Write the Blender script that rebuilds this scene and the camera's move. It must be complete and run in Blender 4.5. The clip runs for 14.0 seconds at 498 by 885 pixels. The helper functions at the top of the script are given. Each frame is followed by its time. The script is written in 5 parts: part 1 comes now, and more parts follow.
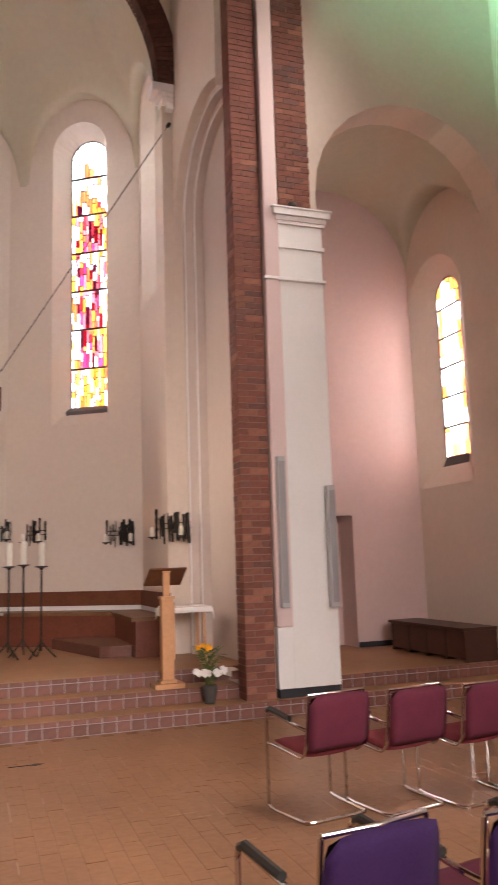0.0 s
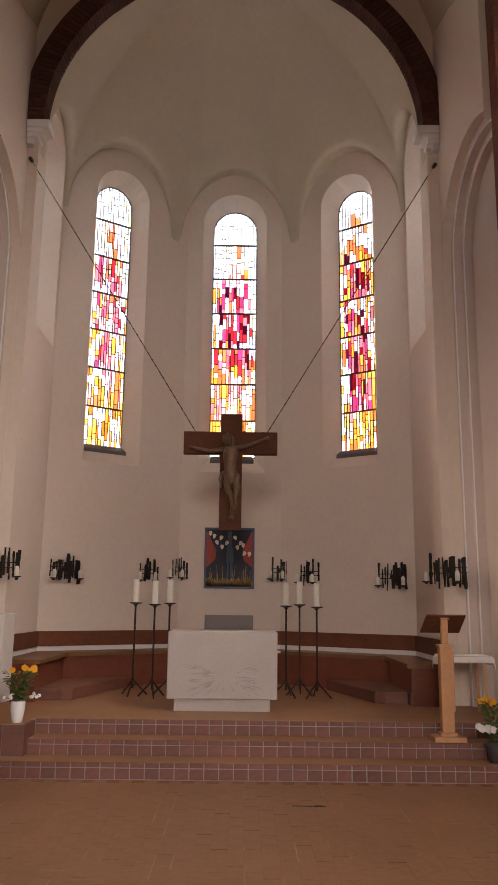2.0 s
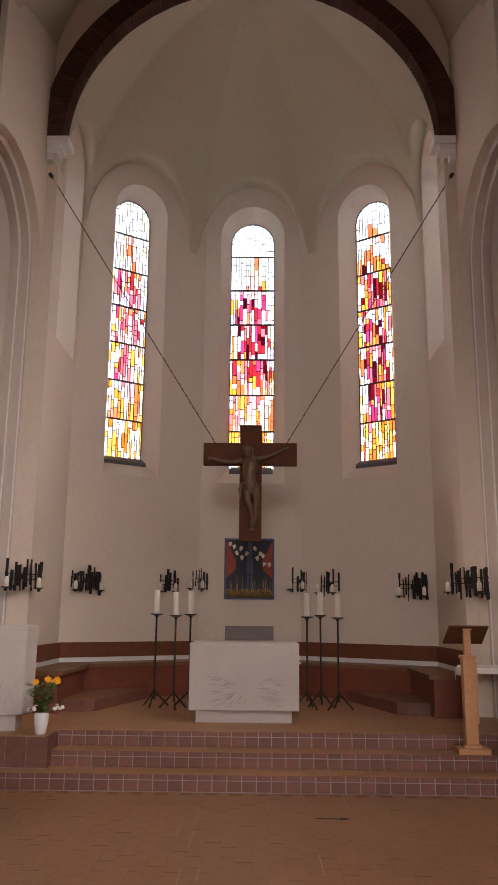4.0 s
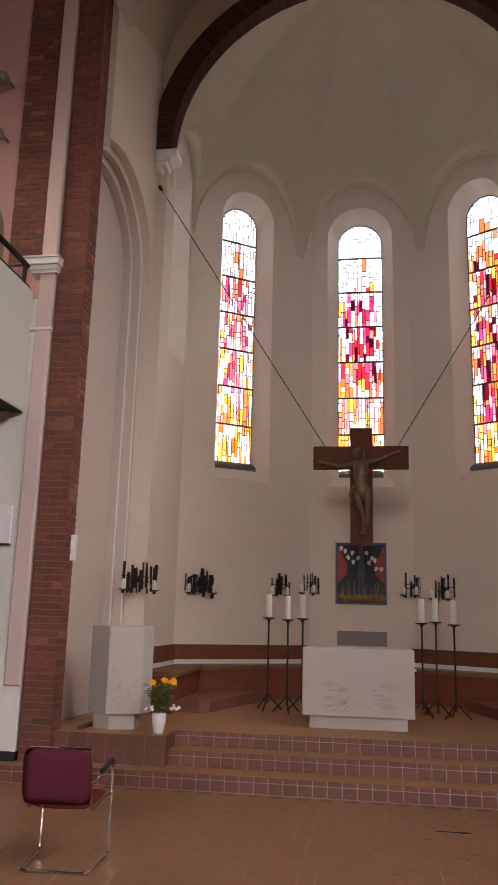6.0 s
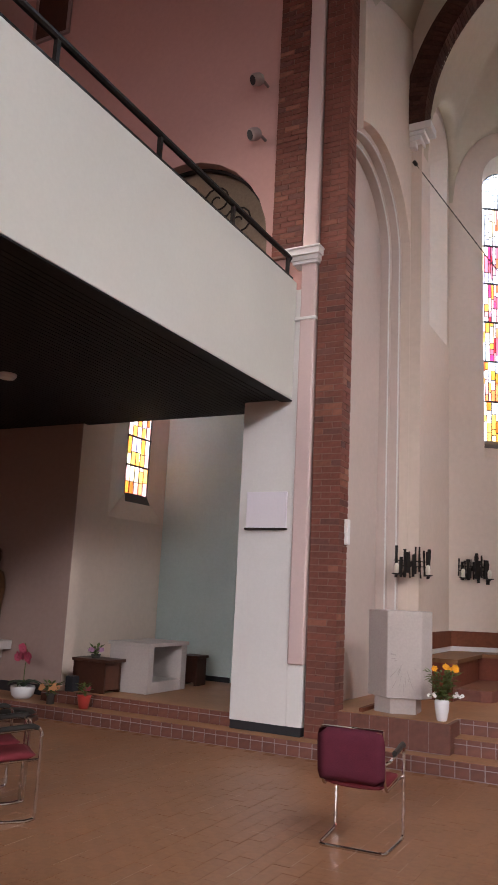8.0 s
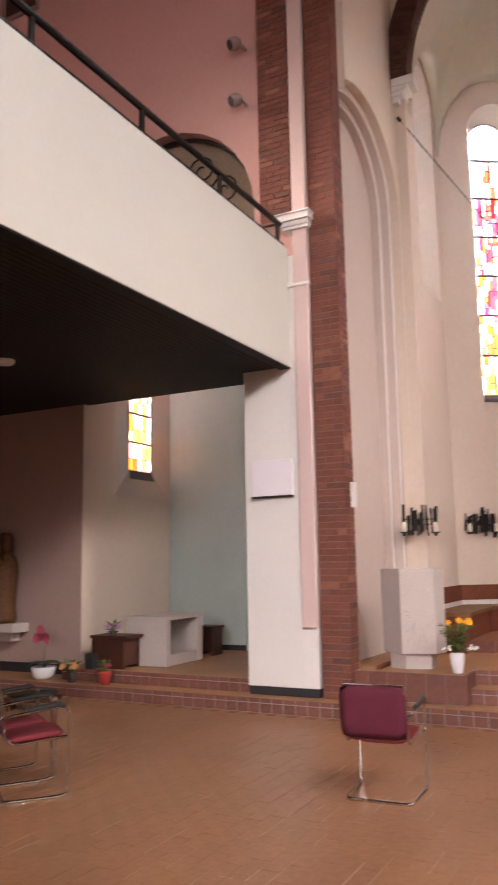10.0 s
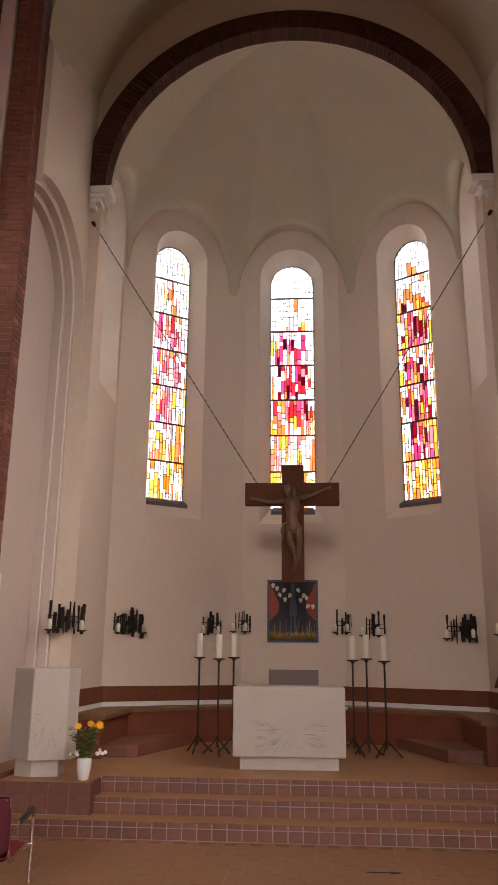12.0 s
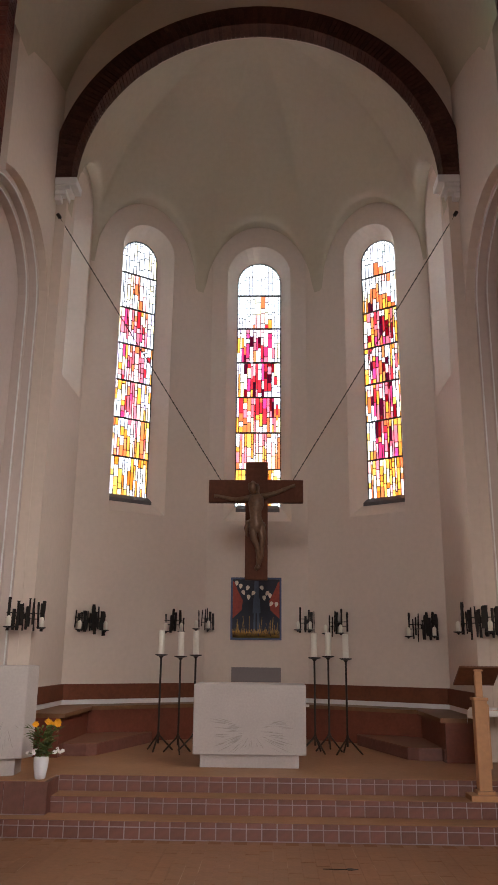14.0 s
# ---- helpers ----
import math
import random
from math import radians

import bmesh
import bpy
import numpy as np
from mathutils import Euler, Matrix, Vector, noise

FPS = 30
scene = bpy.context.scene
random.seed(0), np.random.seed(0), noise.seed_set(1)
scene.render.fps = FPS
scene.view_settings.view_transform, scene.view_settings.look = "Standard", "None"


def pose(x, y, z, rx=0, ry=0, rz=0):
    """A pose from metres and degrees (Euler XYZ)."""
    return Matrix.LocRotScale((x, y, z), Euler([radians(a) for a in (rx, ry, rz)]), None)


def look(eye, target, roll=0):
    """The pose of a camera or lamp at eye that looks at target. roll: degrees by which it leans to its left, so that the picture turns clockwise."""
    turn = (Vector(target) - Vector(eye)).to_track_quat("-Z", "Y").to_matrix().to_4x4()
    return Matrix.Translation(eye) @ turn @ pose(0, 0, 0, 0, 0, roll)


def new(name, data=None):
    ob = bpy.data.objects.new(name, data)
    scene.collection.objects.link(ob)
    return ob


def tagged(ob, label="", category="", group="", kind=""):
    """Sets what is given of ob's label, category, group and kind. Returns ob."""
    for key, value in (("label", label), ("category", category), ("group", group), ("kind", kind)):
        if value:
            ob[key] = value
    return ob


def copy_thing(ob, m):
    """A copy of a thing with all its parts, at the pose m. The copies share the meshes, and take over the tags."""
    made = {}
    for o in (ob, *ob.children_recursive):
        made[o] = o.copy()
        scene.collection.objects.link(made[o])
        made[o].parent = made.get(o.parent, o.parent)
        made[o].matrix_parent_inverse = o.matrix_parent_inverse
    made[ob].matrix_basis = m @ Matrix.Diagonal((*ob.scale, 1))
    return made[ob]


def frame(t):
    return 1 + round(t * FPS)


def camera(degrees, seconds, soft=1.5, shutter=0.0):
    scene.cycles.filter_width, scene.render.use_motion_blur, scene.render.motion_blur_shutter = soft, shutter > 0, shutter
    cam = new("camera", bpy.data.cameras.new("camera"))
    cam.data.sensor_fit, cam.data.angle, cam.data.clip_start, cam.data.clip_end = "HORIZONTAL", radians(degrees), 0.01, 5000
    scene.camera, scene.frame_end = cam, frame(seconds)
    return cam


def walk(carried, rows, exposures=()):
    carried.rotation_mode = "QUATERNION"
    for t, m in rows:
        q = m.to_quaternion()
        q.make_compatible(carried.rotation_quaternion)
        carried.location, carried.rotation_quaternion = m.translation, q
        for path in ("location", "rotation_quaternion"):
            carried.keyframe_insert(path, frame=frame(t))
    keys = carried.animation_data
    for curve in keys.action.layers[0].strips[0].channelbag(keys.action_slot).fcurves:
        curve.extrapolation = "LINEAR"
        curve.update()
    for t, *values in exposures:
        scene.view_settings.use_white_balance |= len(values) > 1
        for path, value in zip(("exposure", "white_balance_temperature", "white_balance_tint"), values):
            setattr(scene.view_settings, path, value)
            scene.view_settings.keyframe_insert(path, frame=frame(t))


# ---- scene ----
cam = camera(35.3, 14.0, shutter=0.3)
PATH = [
    (0, (0.354, -9.889, 1.721), (1.019, -8.026, 2.019), -1.8),
    (0.5, (0.314, -9.881, 1.722), (0.722, -7.948, 2.031), -1.5),
    (1, (0.275, -9.871, 1.732), (0.493, -7.911, 2.065), -0.4),
    (1.5, (0.247, -9.868, 1.737), (0.301, -7.908, 2.13), 0.7),
    (2, (0.24, -9.874, 1.742), (0.25, -7.916, 2.149), 0.7),
    (4.3, (0.201, -9.91, 1.76), (0.146, -7.958, 2.191), 0.5),
    (4.5, (0.205, -9.907, 1.761), (0.125, -7.953, 2.181), 0.5),
    (5, (0.209, -9.898, 1.755), (0.082, -7.948, 2.18), 0.7),
    (5.5, (0.201, -9.894, 1.756), (-0.008, -7.952, 2.19), 1.0),
    (6, (0.174, -9.898, 1.762), (-0.133, -7.97, 2.197), 1.5),
    (6.5, (0.14, -9.903, 1.767), (-0.276, -7.992, 2.188), 2.2),
    (7, (0.064, -9.887, 1.769), (-0.62, -8.055, 2.185), 3.6),
    (7.5, (0.01, -9.885, 1.753), (-0.838, -8.117, 2.147), 3.9),
    (7.7, (0.003, -9.879, 1.748), (-0.885, -8.129, 2.132), 3.8),
    (9.8, (-0.043, -9.953, 1.731), (-1.051, -8.251, 2.025), -1.1),
    (10, (-0.026, -9.933, 1.735), (-0.947, -8.183, 2.035), -1.0),
    (10.5, (0.067, -9.887, 1.738), (-0.617, -8.044, 2.103), -0.0),
    (11, (0.145, -9.874, 1.745), (-0.309, -7.978, 2.191), 0.7),
    (11.5, (0.182, -9.86, 1.742), (-0.06, -7.941, 2.253), 0.9),
    (12, (0.197, -9.861, 1.739), (0.059, -7.939, 2.272), 0.6),
    (12.5, (0.232, -9.847, 1.73), (0.14, -7.924, 2.271), 0.5),
    (13, (0.247, -9.825, 1.723), (0.174, -7.901, 2.265), 0.5),
    (13.5, (0.253, -9.813, 1.728), (0.193, -7.885, 2.258), 0.6),
    (14, (0.254, -9.813, 1.73), (0.196, -7.885, 2.26), 0.6),
]
BASE = 4.18
# seconds, stops over the base, and the white balance that the camera drifts through
EXPO = [(t, BASE + e, k, tint) for t, e, k, tint in (
    (0.0, 0.95, 6800, 11), (0.5, 0.38, 6850, 12), (1.0, 0.14, 6950, 12), (1.5, 0.05, 7100, 12), (2.0, 0.0, 7050, 11),
    (4.5, -0.13, 6650, 9), (5.0, -0.11, 6550, 7), (5.5, -0.08, 6600, 9), (6.3, -0.07, 6550, 8), (7.0, 0.02, 6350, 8), (7.7, 0.2, 6100, 9),
    (9.8, 0.88, 6550, 14), (10.4, 0.86, 6900, 13), (11.0, 0.35, 7000, 12), (11.6, 0.05, 7250, 12), (12.2, 0.0, 7250, 12),
    (12.6, -0.04, 7000, 12), (13.0, -0.06, 6800, 10), (13.5, -0.10, 6600, 9), (14.0, -0.14, 6500, 7))]
SKY, NAVE_R, NAVE_L, NAVE_W, GREEN, CHAPEL_L, CHAPEL_R = 0.19, 8.0, 0.9, 13.5, 1.3, 0.35, 0.3
walk(cam, [(t, look(eye, target, roll)) for t, eye, target, roll in PATH], exposures=EXPO)

# ---- light ----
world = bpy.data.worlds.new("sky")
scene.world = world
world.use_nodes = True
wn = world.node_tree.nodes
sky = wn.new("ShaderNodeTexSky")
sky.sky_type, sky.sun_disc = "NISHITA", False
sky.sun_elevation, sky.sun_rotation = radians(42), radians(150)
wn["Background"].inputs[1].default_value = SKY
hs = wn.new("ShaderNodeHueSaturation")
hs.inputs["Saturation"].default_value = 0.62
world.node_tree.links.new(sky.outputs[0], hs.inputs["Color"])
tint = wn.new("ShaderNodeVectorMath")
tint.operation, tint.inputs[1].default_value = "MULTIPLY", (1.045, 0.99, 0.95)
world.node_tree.links.new(hs.outputs[0], tint.inputs[0])
world.node_tree.links.new(tint.outputs[0], wn["Background"].inputs[0])
sun_data = bpy.data.lights.new("sun", "SUN")
sun_data.energy, sun_data.angle, sun_data.color = 1.0, radians(10), (1, 0.95, 0.88)
sun = new("sun", sun_data)
sun.matrix_world = look((0, 0, 30), (0.5, 14, 14))


def window_light(x, y, z, target, w, h, power, colour, spread=95):
    d = bpy.data.lights.new("window_light", "AREA")
    d.spread = radians(spread)
    d.shape, d.size, d.size_y, d.energy, d.color = "RECTANGLE", w, h, power, colour
    o = new("window_light", d)
    o.matrix_world = look((x, y, z), target)
    return o


# lamps added at assumed nave windows, unseen beside and behind the eye
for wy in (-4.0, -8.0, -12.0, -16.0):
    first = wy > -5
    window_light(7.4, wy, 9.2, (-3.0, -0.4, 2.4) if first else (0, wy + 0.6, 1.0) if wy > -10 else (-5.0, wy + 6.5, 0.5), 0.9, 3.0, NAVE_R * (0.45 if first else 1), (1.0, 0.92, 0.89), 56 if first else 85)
    # red-tinted left lamps, one aimed to pink the wall above the gallery
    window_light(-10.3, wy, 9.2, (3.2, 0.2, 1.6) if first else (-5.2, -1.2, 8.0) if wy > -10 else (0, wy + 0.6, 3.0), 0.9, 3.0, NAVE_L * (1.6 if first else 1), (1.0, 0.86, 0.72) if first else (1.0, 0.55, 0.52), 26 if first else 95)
# green lamp added to tint the right upper wall, at an assumed gallery window
window_light(-10.3, -8.0, 9.6, (7.6, -1.5, 10.6), 0.9, 2.4, GREEN, (0.35, 1.0, 0.70), 15)
# broad lamp added at an assumed west window, out of view
window_light(0, -23.9, 6.0, (0, -4, -0.6), 4.8, 4.4, NAVE_W, (1.0, 0.91, 0.91), 60)
# sky outside the chapel windows
window_light(-8.3, 0.86, 4.7, (-4.5, 0.5, 1.8), 0.7, 2.6, CHAPEL_L, (0.72, 0.95, 1.0), 120)
window_light(8.0, 0.57, 4.7, (4.5, 0.6, 2.2), 0.7, 2.6, CHAPEL_R, (1.0, 0.85, 0.82), 120)


# ---- materials ----
def mat(name, colour, rough=0.7, metal=0.0, grain=30.0, vary=0.12, bump=0.15, stain=1.2, rand=0.0, spec=0.4, island=False):
    m = bpy.data.materials.new(name)
    m.use_nodes = True
    nt = m.node_tree
    b = nt.nodes["Principled BSDF"]
    b.inputs["Roughness"].default_value, b.inputs["Metallic"].default_value = rough, metal
    b.inputs["Specular IOR Level"].default_value = spec
    co = nt.nodes.new("ShaderNodeTexCoord")
    fine, broad = nt.nodes.new("ShaderNodeTexNoise"), nt.nodes.new("ShaderNodeTexNoise")
    fine.inputs["Scale"].default_value, fine.inputs["Detail"].default_value = grain, 6
    broad.inputs["Scale"].default_value, broad.inputs["Detail"].default_value = stain, 4
    src = co.outputs["Object"]
    nt.links.new(src, fine.inputs["Vector"]), nt.links.new(src, broad.inputs["Vector"])
    add = nt.nodes.new("ShaderNodeMath")
    add.operation = "ADD"
    nt.links.new(fine.outputs["Fac"], add.inputs[0]), nt.links.new(broad.outputs["Fac"], add.inputs[1])
    last = add.outputs[0]
    if rand:
        info = nt.nodes.new("ShaderNodeNewGeometry" if island else "ShaderNodeObjectInfo")
        mul = nt.nodes.new("ShaderNodeMath")
        mul.operation, mul.inputs[1].default_value = "MULTIPLY_ADD", rand
        nt.links.new(info.outputs["Random Per Island" if island else "Random"], mul.inputs[0])
        nt.links.new(last, mul.inputs[2])
        last = mul.outputs[0]
    mr = nt.nodes.new("ShaderNodeMapRange")
    mr.inputs["From Min"].default_value, mr.inputs["From Max"].default_value = 0.55, 1.45 + rand
    mr.inputs["To Min"].default_value, mr.inputs["To Max"].default_value = 1 - vary - rand * 0.3, 1 + vary + rand * 0.3
    nt.links.new(last, mr.inputs["Value"])
    mix = nt.nodes.new("ShaderNodeVectorMath")
    mix.operation = "SCALE"
    mix.inputs[0].default_value = colour
    nt.links.new(mr.outputs[0], mix.inputs["Scale"])
    nt.links.new(mix.outputs[0], b.inputs["Base Color"])
    if bump:
        bp = nt.nodes.new("ShaderNodeBump")
        bp.inputs["Strength"].default_value, bp.inputs["Distance"].default_value = bump, 0.01
        nt.links.new(fine.outputs["Fac"], bp.inputs["Height"])
        nt.links.new(bp.outputs[0], b.inputs["Normal"])
    return m


PLASTER = mat("plaster", (0.655, 0.556, 0.475), 0.9, vary=0.06, bump=0.12, grain=14, stain=0.5)
PINK = mat("pink_plaster", (0.56, 0.41, 0.38), 0.9, vary=0.06, bump=0.12, grain=14, stain=0.5)
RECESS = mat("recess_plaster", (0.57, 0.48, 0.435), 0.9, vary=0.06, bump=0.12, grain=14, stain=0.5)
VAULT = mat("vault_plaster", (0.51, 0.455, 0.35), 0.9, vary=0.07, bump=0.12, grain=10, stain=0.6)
WHITE = mat("white_paint", (0.75, 0.735, 0.72), 0.6, vary=0.04, bump=0.05)
# plaster made pinker and darker to carry coloured window light
ROSE = mat("rose_lit_plaster", (0.58, 0.355, 0.325), 0.9, vary=0.06, bump=0.12, grain=14, stain=0.5)
# darker plaster: the shade below the gallery is put into the colour
SHADED = mat("shaded_plaster", (0.40, 0.29, 0.26), 0.9, vary=0.08, bump=0.12, grain=14, stain=0.5)
# left chapel's back wall, bluish window light mixed into its colour
TEAL = mat("teal_lit_plaster", (0.46, 0.55, 0.53), 0.8, vary=0.08, bump=0.08)
GALLERY = mat("gallery_paint", (0.62, 0.62, 0.575), 0.7, vary=0.04, bump=0.05)
# brick of the apse arch, much darker than the brick of the piers
ARCHBRICK = mat("dark_arch_brick", (0.070, 0.030, 0.022), 0.8, vary=0.35, bump=0.5, grain=25, stain=3, rand=0.6, spec=0.2)
BRICK = mat("brick", (0.175, 0.060, 0.043), 0.85, vary=0.25, bump=0.5, grain=25, stain=6, rand=0.55)
BRICKBODY = mat("brick_joint", (0.23, 0.135, 0.105), 0.95, vary=0.15, bump=0.4)
GROUT = mat("pale_joint", (0.37, 0.31, 0.315), 0.95, vary=0.2, bump=0.2)
STEPTILE = mat("step_brick", (0.165, 0.065, 0.048), 0.55, vary=0.25, bump=0.25, grain=20, stain=5, rand=0.6)
FLOORTILE = mat("floor_brick", (0.27, 0.129, 0.065), 0.40, vary=0.28, bump=0.12, grain=18, stain=1.0, rand=0.12)
FLOORBED = mat("floor_joint", (0.27, 0.135, 0.07), 0.7, vary=0.15, bump=0.2)
TREAD = mat("tread_tile", (0.34, 0.175, 0.088), 0.45, vary=0.2, bump=0.2, grain=18, stain=2)
STONE = mat("pale_stone", (0.49, 0.44, 0.415), 0.8, vary=0.10, bump=0.25, grain=40, stain=3)
WOOD = mat("dark_wood", (0.12, 0.045, 0.022), 0.45, vary=0.3, bump=0.15, grain=22, stain=4)
BAND = mat("back_rail_wood", (0.16, 0.052, 0.026), 0.6, spec=0.25, vary=0.25, bump=0.1, grain=20, stain=4)
OAK = mat("light_wood", (0.52, 0.27, 0.13), 0.45, vary=0.15, bump=0.1, grain=26, stain=4)
IRON = mat("black_iron", (0.022, 0.018, 0.016), 0.55, 0.6, vary=0.4, bump=0.5, grain=30)
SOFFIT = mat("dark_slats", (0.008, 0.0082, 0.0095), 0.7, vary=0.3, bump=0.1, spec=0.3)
DARK = mat("black_base", (0.02, 0.02, 0.025), 0.6, vary=0.2)


# ---- builders ----
def box(bm, x0, x1, y0, y1, z0, z1, bev=0.0):
    vs = [bm.verts.new((x, y, z)) for z in (z0, z1) for y in (y0, y1) for x in (x0, x1)]
    fs = [bm.faces.new([vs[k] for k in f]) for f in ((0, 2, 3, 1), (4, 5, 7, 6), (0, 1, 5, 4), (2, 6, 7, 3), (0, 4, 6, 2), (1, 3, 7, 5))]
    if bev:
        es = {e for f in fs for e in f.edges}
        bmesh.ops.bevel(bm, geom=list(es), offset=bev, segments=2, profile=0.5, affect="EDGES")


def prism(bm, pts, z0, z1):
    """A plan polygon (counter-clockwise) raised from z0 to z1."""
    lo, hi = [bm.verts.new((x, y, z0)) for x, y in pts], [bm.verts.new((x, y, z1)) for x, y in pts]
    bm.faces.new(lo[::-1]), bm.faces.new(hi)
    n = len(pts)
    for k in range(n):
        bm.faces.new((lo[k], lo[(k + 1) % n], hi[(k + 1) % n], hi[k]))


def lathe(bm, profile, seg=16, at=(0, 0, 0)):
    """Radius and height pairs turned round a vertical line."""
    rings = []
    for r, z in profile:
        rings.append([bm.verts.new((at[0] + r * math.cos(2 * math.pi * k / seg), at[1] + r * math.sin(2 * math.pi * k / seg), at[2] + z)) for k in range(seg)])
    for a, b in zip(rings, rings[1:]):
        for k in range(seg):
            bm.faces.new((a[k], a[(k + 1) % seg], b[(k + 1) % seg], b[k]))
    bm.faces.new(rings[0][::-1]), bm.faces.new(rings[-1])


def tube(bm, pts, r, seg=8):
    """A round bar along points."""
    pts = [Vector(p) for p in pts]
    rings, n = [], len(pts)
    up = Vector((0.31, 0.22, 0.93))
    for k, p in enumerate(pts):
        d = (pts[min(k + 1, n - 1)] - pts[max(k - 1, 0)]).normalized()
        a = d.cross(up)
        if a.length < 0.2:
            a = d.cross(Vector((1, 0, 0)))
        a.normalize()
        b = d.cross(a)
        rr = r[k] if isinstance(r, (list, tuple)) else r
        rings.append([bm.verts.new(p + rr * (math.cos(2 * math.pi * q / seg) * a + math.sin(2 * math.pi * q / seg) * b)) for q in range(seg)])
    for a, b in zip(rings, rings[1:]):
        for q in range(seg):
            bm.faces.new((a[q], a[(q + 1) % seg], b[(q + 1) % seg], b[q]))
    bm.faces.new(rings[0][::-1]), bm.faces.new(rings[-1])


def rounded(pts, r=0.05, n=4):
    """Points of a bent bar, with its corners rounded."""
    pts = [Vector(p) for p in pts]
    out = [pts[0]]
    for a, b, c in zip(pts, pts[1:], pts[2:]):
        p, q = b + (a - b).normalized() * r, b + (c - b).normalized() * r
        for k in range(n + 1):
            t = k / n
            out.append((1 - t) ** 2 * p + 2 * t * (1 - t) * b + t * t * q)
    return out + [pts[-1]]


def mesh_of(name, bm, material, smooth=False):
    bmesh.ops.recalc_face_normals(bm, faces=bm.faces)
    me = bpy.data.meshes.new(name)
    bm.to_mesh(me)
    bm.free()
    me.materials.append(material)
    if smooth:
        for p in me.polygons:
            p.use_smooth = True
    return me


def part(name, bm, material, parent=None, label="", smooth=False):
    o = new(name, mesh_of(name, bm, material, smooth))
    o.parent = parent
    return tagged(o, label)


def thing(name, at, label, category, group="", turn=0.0):
    o = new(name)
    o.empty_display_size = 0.1
    o.matrix_world = pose(at[0], at[1], at[2], 0, 0, turn)
    return tagged(o, label, category, group)


def setting(name, bm, material, label="", smooth=False):
    return tagged(part(name, bm, material, None, label, smooth), kind="structure")


def boxpart(name, material, parent, x0, x1, y0, y1, z0, z1, bev=0.0, label=""):
    bm = bmesh.new()
    box(bm, x0, x1, y0, y1, z0, z1, bev)
    return part(name, bm, material, parent, label)


def outline(cu, hw, sill, spring, n=14):
    """A round-headed opening, from its left foot over the head to its right foot."""
    return [(cu - hw, sill)] + [(cu - hw * math.cos(math.pi * k / n), spring + hw * math.sin(math.pi * k / n)) for k in range(n + 1)] + [(cu + hw, sill)]


def pierced(bm, place, u0, u1, z0, top, holes, step=0.5):
    """A wall sheet from u0 to u1 and z0 up to top(u), pierced by round-headed holes. A hole: middle, half width, sill, spring,
    then depth, half width, sill and spring at its back, and how far the back is shifted along the wall."""
    cuts = {u0, u1}
    n = max(1, int((u1 - u0) / step))
    cuts |= {u0 + (u1 - u0) * k / n for k in range(n + 1)}
    for h in holes:
        cuts = {u for u in cuts if not h[0] - h[1] <= u <= h[0] + h[1]}
        cuts |= {p[0] for p in outline(*h[:4])}
    us = sorted(cuts)

    def quad(a, b, za0, zb0, za1, zb1):
        if za1 - za0 > 1e-4 or zb1 - zb0 > 1e-4:
            bm.faces.new([bm.verts.new(place(*p)) for p in ((a, za0, 0), (b, zb0, 0), (b, zb1, 0), (a, za1, 0))])

    for a, b in zip(us, us[1:]):
        if b - a < 1e-6:
            continue
        mid = (a + b) / 2
        hole = next((h for h in holes if abs(mid - h[0]) < h[1]), None)
        if hole is None:
            quad(a, b, z0, z0, top(a), top(b))
        else:
            c, hw, sill, spring = hole[:4]
            za, zb = (spring + math.sqrt(max(0, hw * hw - (u - c) ** 2)) for u in (a, b))
            quad(a, b, z0, z0, sill, sill)
            quad(a, b, za, zb, top(a), top(b))
    for h in holes:
        front, back = outline(*h[:4]), outline(h[0] + (h[8] if len(h) > 8 else 0), *h[5:8])
        fv = [bm.verts.new(place(u, z, 0)) for u, z in front]
        bv = [bm.verts.new(place(u, z, h[4])) for u, z in back]
        m = len(fv)
        for k in range(m if h[2] > z0 + 0.01 else m - 1):
            bm.faces.new((fv[k], fv[(k + 1) % m], bv[(k + 1) % m], bv[k]))
    bmesh.ops.remove_doubles(bm, verts=bm.verts, dist=0.0005)


# ---- floor, steps ----
bm = bmesh.new()
box(bm, -10.6, 7.7, -24.2, -1.42, -0.3, -0.006)
floor = setting("floor", bm, FLOORBED, "brown brick paved church floor with pale worn joints")
bm = bmesh.new()
box(bm, -10.6, 7.7, -1.405, 5.0, -0.3, 0.150)
box(bm, -10.6, -3.3, -1.545, -1.40, -0.3, 0.149)
step_low = setting("step_low", bm, GROUT, "lowest chancel step faced with red-brown bricks and pale joints")
bm = bmesh.new()
prism(bm, [(-2.05, -1.035), (3.3, -1.035), (3.3, 0.5), (-2.05, 0.5)], 0.14, 0.310)
step_middle = setting("step_middle", bm, GROUT, "middle chancel step faced with red-brown bricks")
bm = bmesh.new()
prism(bm, [(-2.055, -1.185), (-2.055, -0.685), (3.6, -0.685), (3.6, 1.0), (3.2, 2.6), (1.0, 4.15), (-1.0, 4.15), (-3.2, 2.6), (-3.6, 1.0), (-3.6, -1.185)], 0.13, 0.470)
step_high = setting("step_high", bm, GROUT, "raised chancel platform paved with brown tiles")


def paving(pts, z0, z1):
    bm = bmesh.new()
    prism(bm, pts, z0, z1)
    return setting("paving", bm, TREAD, "smooth brown clay paving on the chancel steps")


